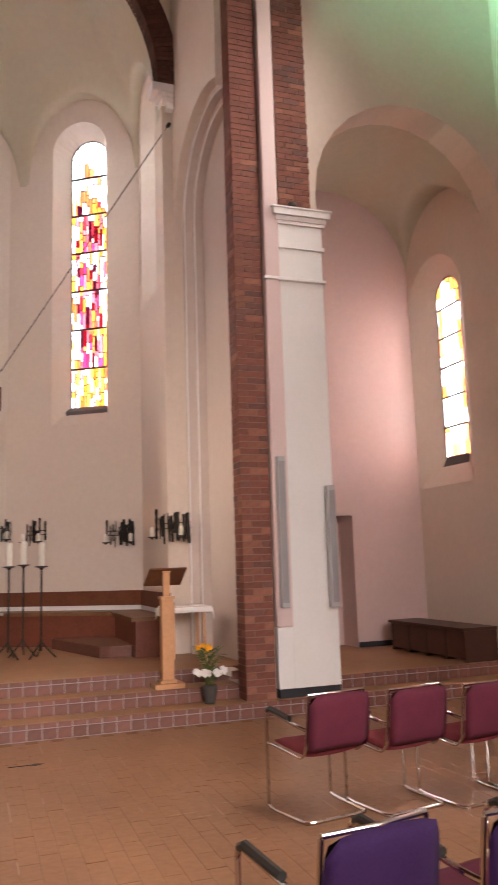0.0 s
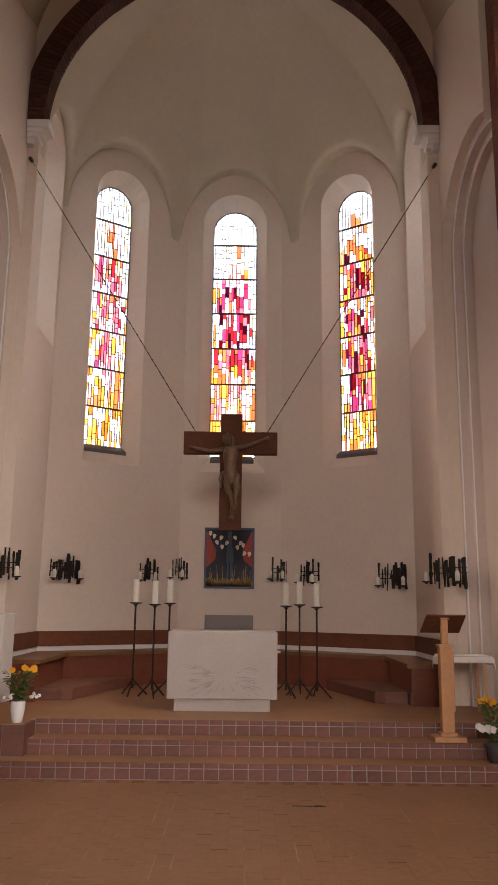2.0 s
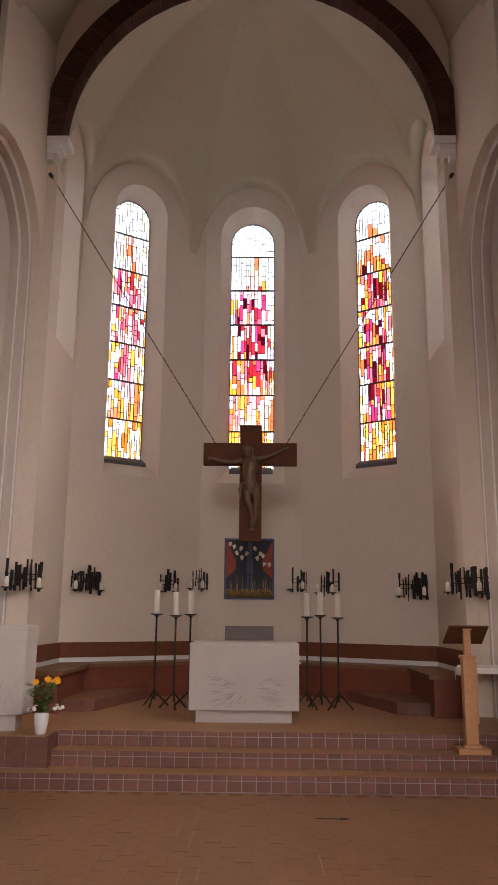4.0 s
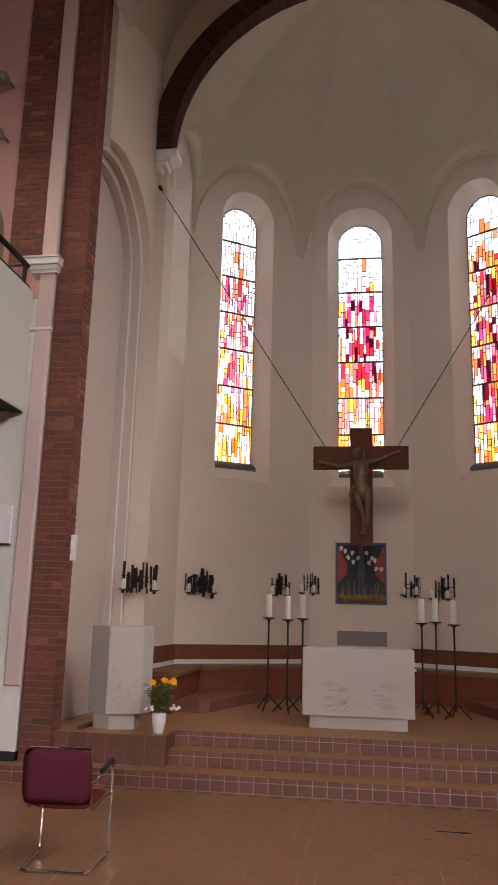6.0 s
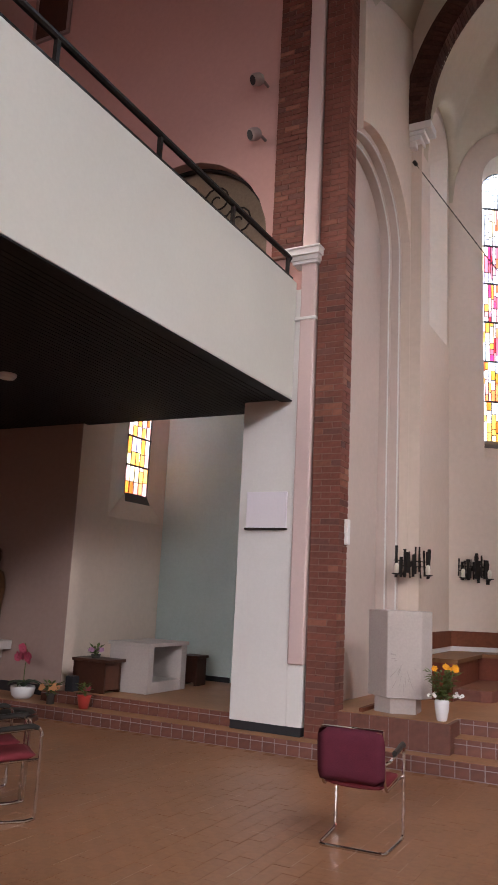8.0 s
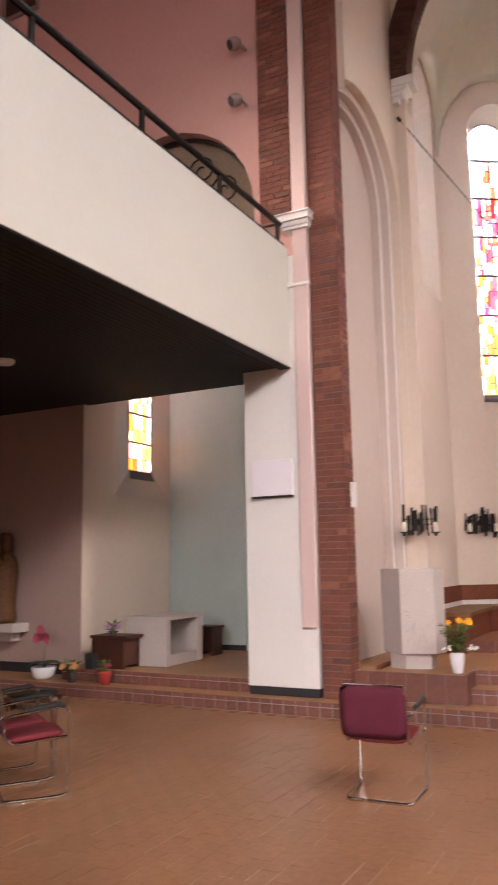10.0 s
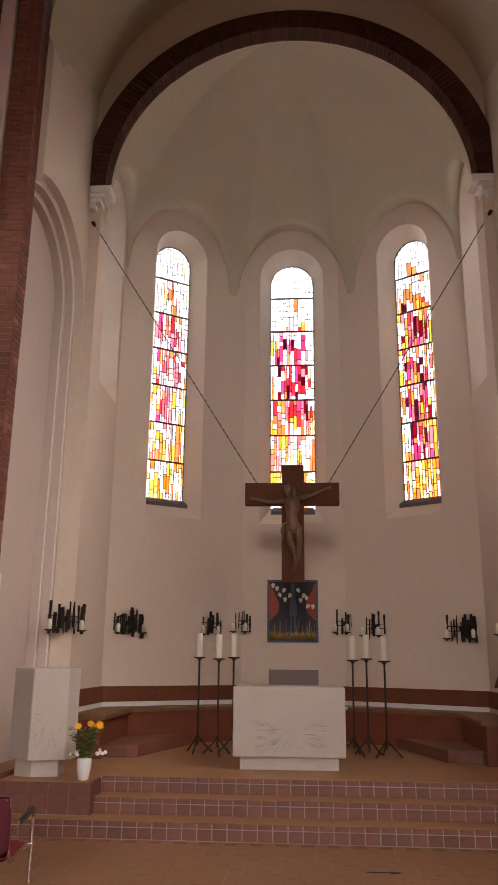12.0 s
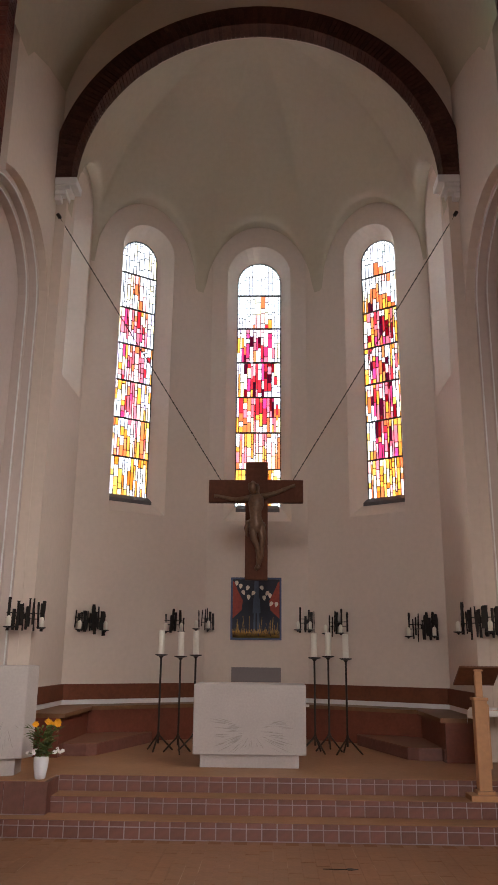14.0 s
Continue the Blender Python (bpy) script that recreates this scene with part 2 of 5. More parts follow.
paving([(-10.5, -1.52), (-3.3, -1.52), (-3.3, -1.38), (7.6, -1.38), (7.6, 1.9), (-10.5, 1.9)], 0.148, 0.160)
paving([(-2.05, -1.01), (3.3, -1.01), (3.3, 0), (-2.05, 0)], 0.308, 0.320)
paving([(-3.58, -1.16), (-2.08, -1.16), (-2.08, -0.66), (3.58, -0.66), (3.58, 1.0), (3.19, 2.6), (1.0, 4.14), (-1.0, 4.14), (-3.19, 2.6), (-3.58, 1.0)], 0.468, 0.480)
step_chapel = []
for sx in (-1, 1):
    bm = bmesh.new()
    front = -1.05 if sx > 0 else -1.25
    inner = 4.3 if sx > 0 else 4.63
    box(bm, *sorted((sx * inner, sx * 7.6)), front + 0.015, 1.9, 0.15, 0.31)
    step_chapel.append(setting("step_chapel", bm, GROUT, "brick-faced step up into a side chapel"))
    paving([(min(sx * inner, sx * 7.6), front + 0.04), (max(sx * inner, sx * 7.6), front + 0.04), (max(sx * inner, sx * 7.6), 1.9), (min(sx * inner, sx * 7.6), 1.9)], 0.308, 0.320)

# ---- chancel and apse ----
AY, AX = 1.0, 2.96                   # apse centre, straight side walls
CORNER, BACK = (2.96, 2.64), (0.9, 4.05)
SLANT = math.atan2(BACK[1] - CORNER[1], CORNER[0] - BACK[0])
SLEN = math.hypot(CORNER[0] - BACK[0], BACK[1] - CORNER[1])
DOME, RISE, TUN_W, TUN_Z, TUN_H = 8.50, 3.42, 1.03, 8.50, 1.47
SWU = 1.40                           # middle of a slanting wall's window, along it from the back wall
SX, SY = BACK[0] + SWU * math.cos(SLANT), BACK[1] - SWU * math.sin(SLANT)
SIDE_Y = 1.95


def rim(x, y):
    """How far (x, y) lies from the apse centre towards its walls: 1 at the walls."""
    x, y = abs(x), max(0.0, y - AY)
    nx, ny = math.sin(SLANT), math.cos(SLANT)
    flat = max(x / AX, y / (BACK[1] - AY), (x * nx + y * ny) / (BACK[0] * nx + (BACK[1] - AY) * ny))
    return flat


def dome(x, y):
    z = DOME + RISE * math.sqrt(max(0.0, 1 - rim(x, y) ** 2))
    if y > AY + 1 and abs(x) < TUN_W:
        z = max(z, TUN_Z + TUN_H * math.sqrt(1 - (x / TUN_W) ** 2))
    if abs(x) * math.sin(SLANT) + (y - AY) * math.cos(SLANT) > 1.4:
        t = (abs(x) - SX) * math.cos(SLANT) - (y - SY) * math.sin(SLANT)
        if abs(t) < TUN_W:
            z = max(z, TUN_Z + TUN_H * math.sqrt(1 - (t / TUN_W) ** 2))
    t = y - SIDE_Y
    if abs(t) < 0.66 and abs(x) > 1.5:
        z = max(z, 9.2 + math.sqrt(0.66 ** 2 - t * t))
    return z


def on_back(u, z, d):
    return (u, BACK[1] + d, z)


def on_slant(s):
    """Along a slanting wall: u from its end at the back wall, d outwards."""
    return lambda u, z, d: (s * (BACK[0] + u * math.cos(SLANT) + d * math.sin(SLANT)), BACK[1] - u * math.sin(SLANT) + d * math.cos(SLANT), z)


GLASS = (0.27, 0.36, 4.39, 8.95)       # depth, then half width, sill and spring of the glass
GLASS_MID = (0.27, 0.42, 4.39, 8.89)
NICHE = (0.61, 4.08, 8.94)
bm = bmesh.new()
pierced(bm, on_back, -BACK[0], BACK[0], 0.4, lambda u: dome(u, BACK[1]) + 0.5, [(0, *NICHE, *GLASS_MID)], 0.06)
for sx in (-1, 1):
    put = on_slant(sx)
    pierced(bm, put, 0, SLEN, 0.4, lambda u, f=put: dome(*f(u, 0, 0)[:2]) + 0.5, [(SWU - 0.03, 0.52, 4.08, 9.03, *GLASS, 0.075)], 0.06)
wall_apse = setting("wall_apse", bm, PLASTER, "cream plastered apse wall pierced by tall round-headed windows")
for sx in (-1, 1):
    bm = bmesh.new()
    pierced(bm, lambda u, z, d, s=sx: (s * (AX + d), u, z), 0.9, CORNER[1], 0.4, lambda u: dome(AX, u) + 0.5, [(SIDE_Y, 0.56, 5.88, 9.15, 0.3, 0.34, 6.15, 9.0)], 0.08)
    bm.faces.new([bm.verts.new(p) for p in ((sx * AX, 0.9, 0.4), (sx * 3.15, 0.9, 0.4), (sx * 3.15, 0.9, 9.4), (sx * AX, 0.9, 9.4))])
    setting("wall_apse_side", bm, PLASTER, "cream plastered side wall of the apse with a narrow window")
bm = bmesh.new()
rows_r, cols = 30, 180
grid = []
for i in range(rows_r + 1):
    row = []
    for j in range(cols + 1):
        a = -math.pi / 2 + math.pi * j / cols
        dx, dy = math.sin(a), math.cos(a)
        r = math.sin(math.pi / 2 * i / rows_r) / rim(dx, AY + dy)
        row.append(bm.verts.new((r * dx, AY + r * dy, dome(r * dx, AY + r * dy))))
    grid.append(row)
for i in range(rows_r):
    for j in range(cols):
        bm.faces.new((grid[i][j], grid[i][j + 1], grid[i + 1][j + 1], grid[i + 1][j]))
bmesh.ops.remove_doubles(bm, verts=bm.verts, dist=0.0005)
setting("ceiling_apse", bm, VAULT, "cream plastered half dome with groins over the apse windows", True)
NC, NS, NW = -0.45, 6.72, 1.34       # middle, spring and half width of the blind arches


def chancel_x(u):
    """The chancel's side walls open slightly towards the nave."""
    return 3.12 + 0.05 * (0.92 - u)


def trimmed(bm):
    """Only what lies behind the pier's face."""
    bmesh.ops.bisect_plane(bm, geom=bm.verts[:] + bm.edges[:] + bm.faces[:], plane_co=(0, -1.03, 0), plane_no=(0, -1, 0), clear_outer=True)


for sx in (-1, 1):
    bm = bmesh.new()
    pierced(bm, lambda u, z, d, s=sx: (s * (chancel_x(u) + d), u, z), -2.2, 0.92, 0.4, lambda u: 13.2, [(NC, NW, 0.47, NS, 0.13, NW, 0.47, NS)], 0.5)
    trimmed(bm)
    bm.faces.new([bm.verts.new((sx * x, -1.028, z)) for x, z in ((3.212, NS + NW - 0.25), (3.33, NS + NW - 0.25), (3.33, 13.2), (3.212, 13.2))])
    wc = setting("wall_chancel", bm, PLASTER, "cream chancel side wall with a tall moulded blind arch")
    bm, edge = bmesh.new(), bmesh.new()
    for d, w0, w1 in ((0.13, NW, NW - 0.10), (0.25, NW - 0.10, NW - 0.20)):
        f, b = outline(NC, w0, 0.47, NS, 24), outline(NC, w1, 0.47, NS, 24)
        fv, bv = [bm.verts.new((sx * (chancel_x(u) + d), u, z)) for u, z in f], [bm.verts.new((sx * (chancel_x(u) + d), u, z)) for u, z in b]
        ev = [bm.verts.new((sx * (chancel_x(u) + 0.13 + d), u, z)) for u, z in b]
        for k in range(len(f) - 1):
            bm.faces.new((fv[k], fv[k + 1], bv[k + 1], bv[k]))
            bm.faces.new((bv[k], bv[k + 1], ev[k + 1], ev[k]))
        tube(edge, [(sx * (chancel_x(u) + d), u, z) for u, z in b], 0.011, 6)
    bm.faces.new([bm.verts.new((sx * (chancel_x(u) + 0.38), u, z)) for u, z in outline(NC, NW - 0.20, 0.47, NS, 24)])
    trimmed(bm), trimmed(edge)
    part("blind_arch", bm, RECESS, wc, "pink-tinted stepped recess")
    part("arch_bead", edge, WHITE, wc, "thin white bead")
# the wall over the apse arch, and the chancel vault
RIB_Z, RIB_IN, RIB_OUT, RIB_Y0, RIB_Y1 = 8.9, 2.875, 3.25, 0.76, 1.05
bm = bmesh.new()
pierced(bm, lambda u, z, d: (u, 0.92 + d, z), -3.4, 3.4, 8.9, lambda u: 13.4, [(0, 2.93, 8.9, 8.9, 0.2, 2.93, 8.9, 8.9)], 0.4)
setting("wall_arch", bm, PLASTER, "cream plastered wall over the brick arch")
bm = bmesh.new()
n = 40
ring = [(-3.2 * math.cos(math.pi * k / n), 9.9 + 3.2 * math.sin(math.pi * k / n)) for k in range(n + 1)]
for (xa, za), (xb, zb) in zip(ring, ring[1:]):
    bm.faces.new([bm.verts.new(p) for p in ((xa, -1.3, za), (xb, -1.3, zb), (xb, 0.93, zb), (xa, 0.93, za))])
bmesh.ops.remove_doubles(bm, verts=bm.verts, dist=0.0005)
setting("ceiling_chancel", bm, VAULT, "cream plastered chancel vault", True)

# ---- brick arch of the apse ----
bm = bmesh.new()
n = 48
for k in range(n):
    a, b = math.pi * k / n, math.pi * (k + 1) / n
    q = []
    for y in (RIB_Y0 + 0.012, RIB_Y1 - 0.012):
        for r in (RIB_IN + 0.012, RIB_OUT - 0.012):
            for t in (a, b):
                q.append(bm.verts.new((-r * math.cos(t), y, RIB_Z + r * math.sin(t))))
    for f in ((0, 1, 3, 2), (4, 6, 7, 5), (0, 4, 5, 1), (2, 3, 7, 6)):
        bm.faces.new([q[i] for i in f])
bmesh.ops.remove_doubles(bm, verts=bm.verts, dist=0.0005)
rib = setting("arch_rib", bm, ARCHBRICK, "dark red brick arch in front of the apse")

# ---- east wall with the chapel arches, piers ----
for sx in (-1, 1):
    far = 7.40 if sx > 0 else 7.60   # outer wall of the chapel
    lift = 6.42 if sx > 0 else 6.38  # spring of its vault
    mid, rad = (4.48 + far) / 2, (far - 4.48) / 2
    bm = bmesh.new()
    if sx > 0:
        pierced(bm, lambda u, z, d: (u, -1.2 + d, z), 3.40, 7.7, 0.1, lambda u: 14.0, [(mid, rad, 0.1, lift, 0.5, rad, 0.1, lift)], 0.6)
    else:
        pierced(bm, lambda u, z, d: (-u, -1.2 + d, z), 3.40, 10.6, 4.2, lambda u: 14.0, [(5.9, 1.42, 4.2, 6.38, 0.5, 1.42, 4.2, 6.38)], 0.6)
        pierced(bm, lambda u, z, d: (-u, -1.2 + d, z), 3.40, 4.48, 0.1, lambda u: 4.2, [], 0.6)
    setting("wall_east", bm, ROSE if sx < 0 else PLASTER, "plastered wall with a round arch into a side chapel")
    if sx < 0:
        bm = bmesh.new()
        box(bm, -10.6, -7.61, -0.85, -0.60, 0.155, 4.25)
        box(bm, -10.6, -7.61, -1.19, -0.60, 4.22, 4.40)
        setting("wall_aisle_end", bm, SHADED, "plastered end wall of the aisle, coloured dark for the gallery's shade")
        bm = bmesh.new()
        box(bm, -10.4, -7.585, -0.872, -0.853, 0.161, 0.30)
        setting("baseboard", bm, DARK, "dark skirting along the aisle end wall")
    bm = bmesh.new()
    wy = 0.57 if sx > 0 else 0.86
    pierced(bm, lambda u, z, d, s=sx, f=far: (s * (f + d), u, z), -0.72 if sx > 0 else -0.852, 1.45, 0.1, lambda u: 6.6 + 1.1 * math.sqrt(max(0, 1 - ((u - 0.365) / 1.085) ** 2)), [(0.67, 0.77, 2.80, 5.80, 0.2, 0.32, 3.25, 5.88, wy - 0.67)], 0.07)
    bm.faces.new([bm.verts.new(p) for p in ((sx * 4.48, -0.8, 0.1), (sx * 4.48, 1.45, 0.1), (sx * 4.48, 1.45, 8), (sx * 4.48, -0.8, 8))])
    setting("wall_chapel_side", bm, PLASTER, "cream plastered side chapel wall with a round-headed window")
    bm = bmesh.new()
    on_end = lambda u, z, d, s=sx: (s * u, 1.45 + d, z)
    crown = lambda u, m=mid, r=rad: 6.6 + math.sqrt(max(0, r * r - (u - m) ** 2))
    pierced(bm, on_end, 4.48, 5.62, 0.1, crown, [], 0.09)
    pierced(bm, on_end, 5.62, 6.12, 2.38, crown, [], 0.09)
    pierced(bm, on_end, 6.12, far, 0.1, crown, [], 0.09)
    for q in (((5.62, 0.1), (5.62, 2.38)), ((5.62, 2.38), (6.12, 2.38)), ((6.12, 2.38), (6.12, 0.1))):
        bm.faces.new([bm.verts.new(on_end(*p)) for p in ((*q[0], 0), (*q[1], 0), (*q[1], 0.5), (*q[0], 0.5))])
    bm.faces.new([bm.verts.new(on_end(*p)) for p in ((5.4, 0.1, 0.5), (6.4, 0.1, 0.5), (6.4, 2.6, 0.5), (5.4, 2.6, 0.5))])
    setting("wall_chapel_back", bm, PINK if sx > 0 else TEAL, "plastered back wall of the side chapel with a doorway")
    bm = bmesh.new()
    box(bm, *sorted((sx * 4.49, sx * 5.61)), 1.43, 1.46, 0.32, 0.40)
    box(bm, *sorted((sx * 6.13, sx * (far - 0.01))), 1.43, 1.46, 0.32, 0.40)
    setting("baseboard", bm, DARK, "dark skirting along the chapel wall")
    bm = bmesh.new()
    g = []
    for i in range(33):
        x = mid - rad * math.cos(math.pi * i / 32)
        g.append([])
        for j in range(29):
            y = 0.365 - 1.085 * math.cos(math.pi * j / 28)
            z = lift + max(math.sqrt(max(0, rad ** 2 - (x - mid) ** 2)), 1.1 * math.sqrt(max(0, 1 - ((y - 0.365) / 1.085) ** 2)))
            g[-1].append(bm.verts.new((sx * x, y, z)))
    for i in range(32):
        for j in range(28):
            bm.faces.new((g[i][j], g[i + 1][j], g[i + 1][j + 1], g[i][j + 1]))
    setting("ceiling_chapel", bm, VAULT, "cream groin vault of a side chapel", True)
# outer shell of the nave; its window openings are assumed and unseen
for sx in (-1, 1):
    bm = bmesh.new()
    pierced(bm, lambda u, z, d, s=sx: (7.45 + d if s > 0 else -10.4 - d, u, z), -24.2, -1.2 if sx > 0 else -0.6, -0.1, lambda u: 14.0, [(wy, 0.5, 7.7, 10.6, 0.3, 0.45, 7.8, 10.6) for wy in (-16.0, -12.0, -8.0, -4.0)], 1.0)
    setting("wall_aisle", bm, ROSE if sx < 0 else PLASTER, "plastered outer aisle wall with assumed, unseen window openings")
bm = bmesh.new()
pierced(bm, lambda u, z, d: (u, -24.1 - d, z), -10.6, 7.7, -0.1, lambda u: 14.0, [(0, 2.5, 3.7, 6.2, 0.3, 2.4, 3.8, 6.2)], 1.0)
setting("wall_west", bm, PLASTER, "unseen plastered west wall with a large assumed window opening")
# ceiling out of view, kept dark so little light bounces upwards
bm = bmesh.new()
box(bm, -10.7, 7.8, -24.4, -1.1, 14.0, 14.2)
setting("ceiling_nave", bm, WOOD, "unseen flat nave ceiling, dark to limit bounced light")

# ---- piers, pilasters, gallery ----
# white shaft paint, with the pink of coloured light put into it
SHAFT = mat("pink_lit_paint", (0.63, 0.49, 0.47), 0.6, vary=0.04, bump=0.05)
PIERS, STRIPS = [], []
for sx in (-1, 1):
    bm = bmesh.new()
    box(bm, *sorted((sx * 3.31, sx * 3.66)), -1.30, -1.02, 0.155, 14.0)
    PIERS.append(setting("pier", bm, BRICKBODY, "tall red brick pier beside the chancel"))
    bm = bmesh.new()
    box(bm, *sorted((sx * 3.92, sx * 4.36)), -1.27, -1.19, 6.05, 14.0)
    STRIPS.append(setting("brick_strip", bm, BRICKBODY, "dark red brick strip above a white capital"))
    # white shaft beside the brick
    bm = bmesh.new()
    a, b = sorted((sx * 3.68, sx * 3.88))
    box(bm, a, b, -1.36, -1.19, 0.95, 14.0, 0.02)
    setting("trim_shaft", bm, SHAFT, "slender white painted shaft running up the pier")
    bm = bmesh.new()
    a, b = sorted((sx * 3.88, sx * (4.47 if sx > 0 else 4.62)))
    box(bm, a, b, -1.32, -1.19, 0.26, 5.55, 0.006)
    a, b = sorted((sx * 3.69, sx * 3.885))
    box(bm, a, b, -1.317, -1.19, 0.26, 1.0, 0.006)
    pil = setting("pilaster", bm, WHITE, "white painted pilaster with a moulded capital")
    boxpart("base_strip", DARK, pil, min(sx * 3.70, sx * (4.46 if sx > 0 else 4.61)), max(sx * 3.70, sx * (4.46 if sx > 0 else 4.61)), -1.315, -1.195, 0.158, 0.262)
    bm = bmesh.new()
    for z0, z1, o in ((5.55, 5.60, 0.02), (5.60, 5.86, 0.0), (5.86, 5.90, 0.03), (5.90, 5.96, 0.05), (5.96, 6.04, 0.09), (6.04, 6.06, 0.11)):
        if sx < 0 and z0 < 5.8:
            continue
        a, b = sorted((sx * (3.885 - o), sx * (4.475 + o)) if sx > 0 else (-3.66 + o * 0.6, -3.96 - o))
        box(bm, a, b, -1.33 - o if sx > 0 else -1.365 - o, -1.19, z0, z1)
    part("capital", bm, WHITE, pil, "white moulded capital")
    bm = bmesh.new()
    a, b = sorted((sx * 3.66, sx * 4.49))
    box(bm, a, b, -1.375, -1.19, 5.12, 5.16, 0.008)
    part("moulding", bm, WHITE, pil)
    # corbel under the brick arch
    bm = bmesh.new()
    for k, (z0, z1, o) in enumerate(((8.52, 8.62, 0.12), (8.62, 8.70, 0.20), (8.70, 8.77, 0.26), (8.77, 8.90, 0.36))):
        a, b = sorted((sx * 3.12, sx * (3.14 - o)))
        box(bm, a, b, 0.905 - 0.18 * (0.6 + o), 0.905 + 0.18 * (0.6 + o), z0, z1, 0.012)
    setting("corbel", bm, WHITE, "white stepped stone corbel carrying the brick arch")

gallery = tagged(thing("gallery", (0, 0, 0), "cream panelled side gallery with dark slatted underside", "gallery"), kind="structure")
boxpart("parapet", GALLERY, gallery, -4.10, -3.95, -23.9, -1.33, 4.10, 5.64, 0.006)
# thin near-black strip added to darken the parapet's underside
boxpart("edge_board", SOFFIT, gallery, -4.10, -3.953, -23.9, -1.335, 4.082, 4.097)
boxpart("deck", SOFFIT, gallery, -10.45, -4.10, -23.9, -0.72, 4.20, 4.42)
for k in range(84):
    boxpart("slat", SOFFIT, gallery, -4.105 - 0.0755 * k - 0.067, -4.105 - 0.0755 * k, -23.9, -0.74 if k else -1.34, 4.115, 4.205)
bm = bmesh.new()
tube(bm, [(-4.02, -23.9, 5.95), (-4.02, -1.36, 5.95)], 0.035)
part("top_rail", bm, IRON, gallery, "black iron handrail")
bm = bmesh.new()
tube(bm, [(-4.02, -23.9, 5.69), (-4.02, -1.36, 5.69)], 0.032)
part("lower_rail", bm, IRON, gallery)
for k in range(16):
    boxpart("rail_post", IRON, gallery, -4.04, -4.0, -1.5 - 1.45 * k, -1.46 - 1.45 * k, 5.63, 5.95)
bm = bmesh.new()
lathe(bm, [(0.02, 0.0), (0.09, 0.0), (0.11, 0.03), (0.11, 0.06)], 16, (-6.69, -3.37, 4.06))
soff_lamp = tagged(part("ceiling_spotlight", bm, WHITE), "small round white spotlight under the gallery", "lamp")

# iron screen in the arch over the gallery
screen = thing("iron_screen", (-5.9, -1.0, 5.6), "black wrought iron scroll screen in an arch above the gallery", "screen")
bm = bmesh.new()
tube(bm, [(-1.40 * math.cos(math.pi * k / 24), 0, 0.78 + 1.40 * math.sin(math.pi * k / 24)) for k in range(25)], 0.03)
part("rim_bar", bm, IRON, screen)
SCREENBACK = mat("dull_screen_board", (0.26, 0.21, 0.15), 0.8, vary=0.2)
bm = bmesh.new()
f = [bm.verts.new((u, 0.06, z)) for u, z in outline(0, 1.41, -0.9, 0.78)]
b = [bm.verts.new((u, 0.10, z)) for u, z in outline(0, 1.41, -0.9, 0.78)]
bm.faces.new(f), bm.faces.new(b[::-1])
part("backing_board", bm, SCREENBACK, screen)
for k in range(5):
    bm = bmesh.new()
    a0 = math.radians(28 + 31 * k)
    cx, cz = 0.98 * math.cos(a0), 0.78 + 0.98 * math.sin(a0)
    sp = [(cx + (0.05 + 0.034 * q / 3) * math.cos(a0 + q * 0.5), 0, cz + (0.05 + 0.034 * q / 3) * math.sin(a0 + q * 0.5)) for q in range(22)]
    tube(bm, sp + [(0.3 * math.cos(a0), 0, 0.5 + 0.3 * math.sin(a0))], 0.014, 6)
    part("scroll", bm, IRON, screen)
for k in range(9):
    boxpart("bar", IRON, screen, -1.2 + 0.3 * k - 0.012, -1.2 + 0.3 * k + 0.012, -0.012, 0.012, -0.9, 0.8)

# ---- windows ----
def glass(name, colour, clear=0.35):
    m = bpy.data.materials.new(name)
    m.use_nodes = True
    nt = m.node_tree
    nt.nodes.remove(nt.nodes["Principled BSDF"])
    info, ramp = nt.nodes.new("ShaderNodeObjectInfo"), nt.nodes.new("ShaderNodeMapRange")
    ramp.inputs["To Min"].default_value, ramp.inputs["To Max"].default_value = 0.72, 1.0
    sc = nt.nodes.new("ShaderNodeVectorMath")
    sc.operation, sc.inputs[0].default_value = "SCALE", colour
    tr, tl, gl = nt.nodes.new("ShaderNodeBsdfTransparent"), nt.nodes.new("ShaderNodeBsdfTranslucent"), nt.nodes.new("ShaderNodeBsdfGlossy")
    gl.inputs["Roughness"].default_value = 0.15
    m1, m2 = nt.nodes.new("ShaderNodeMixShader"), nt.nodes.new("ShaderNodeMixShader")
    m1.inputs[0].default_value, m2.inputs[0].default_value = clear, 0.05
    links = nt.links.new
    links(info.outputs["Random"], ramp.inputs["Value"]), links(ramp.outputs[0], sc.inputs["Scale"])
    links(sc.outputs[0], tr.inputs["Color"]), links(sc.outputs[0], tl.inputs["Color"])
    links(tl.outputs[0], m1.inputs[1]), links(tr.outputs[0], m1.inputs[2])
    links(m1.outputs[0], m2.inputs[1]), links(gl.outputs[0], m2.inputs[2])
    links(m2.outputs[0], nt.nodes["Material Output"].inputs["Surface"])
    return m


HUES = {"clear": (0.95, 0.95, 0.95), "milk": (0.86, 0.85, 0.83), "pale": (0.90, 0.78, 0.52), "rust": (0.58, 0.25, 0.08), "yellow": (0.84, 0.53, 0.20), "amber": (0.74, 0.33, 0.09), "orange": (0.77, 0.32, 0.17),
        "red": (0.60, 0.10, 0.13), "pink": (0.78, 0.30, 0.34), "magenta": (0.70, 0.14, 0.30), "rose": (0.86, 0.54, 0.52), "lilac": (0.80, 0.70, 0.82), "violet": (0.18, 0.022, 0.075), "crimson": (0.32, 0.025, 0.05), "gold": (0.82, 0.44, 0.14)}
PANES = {}
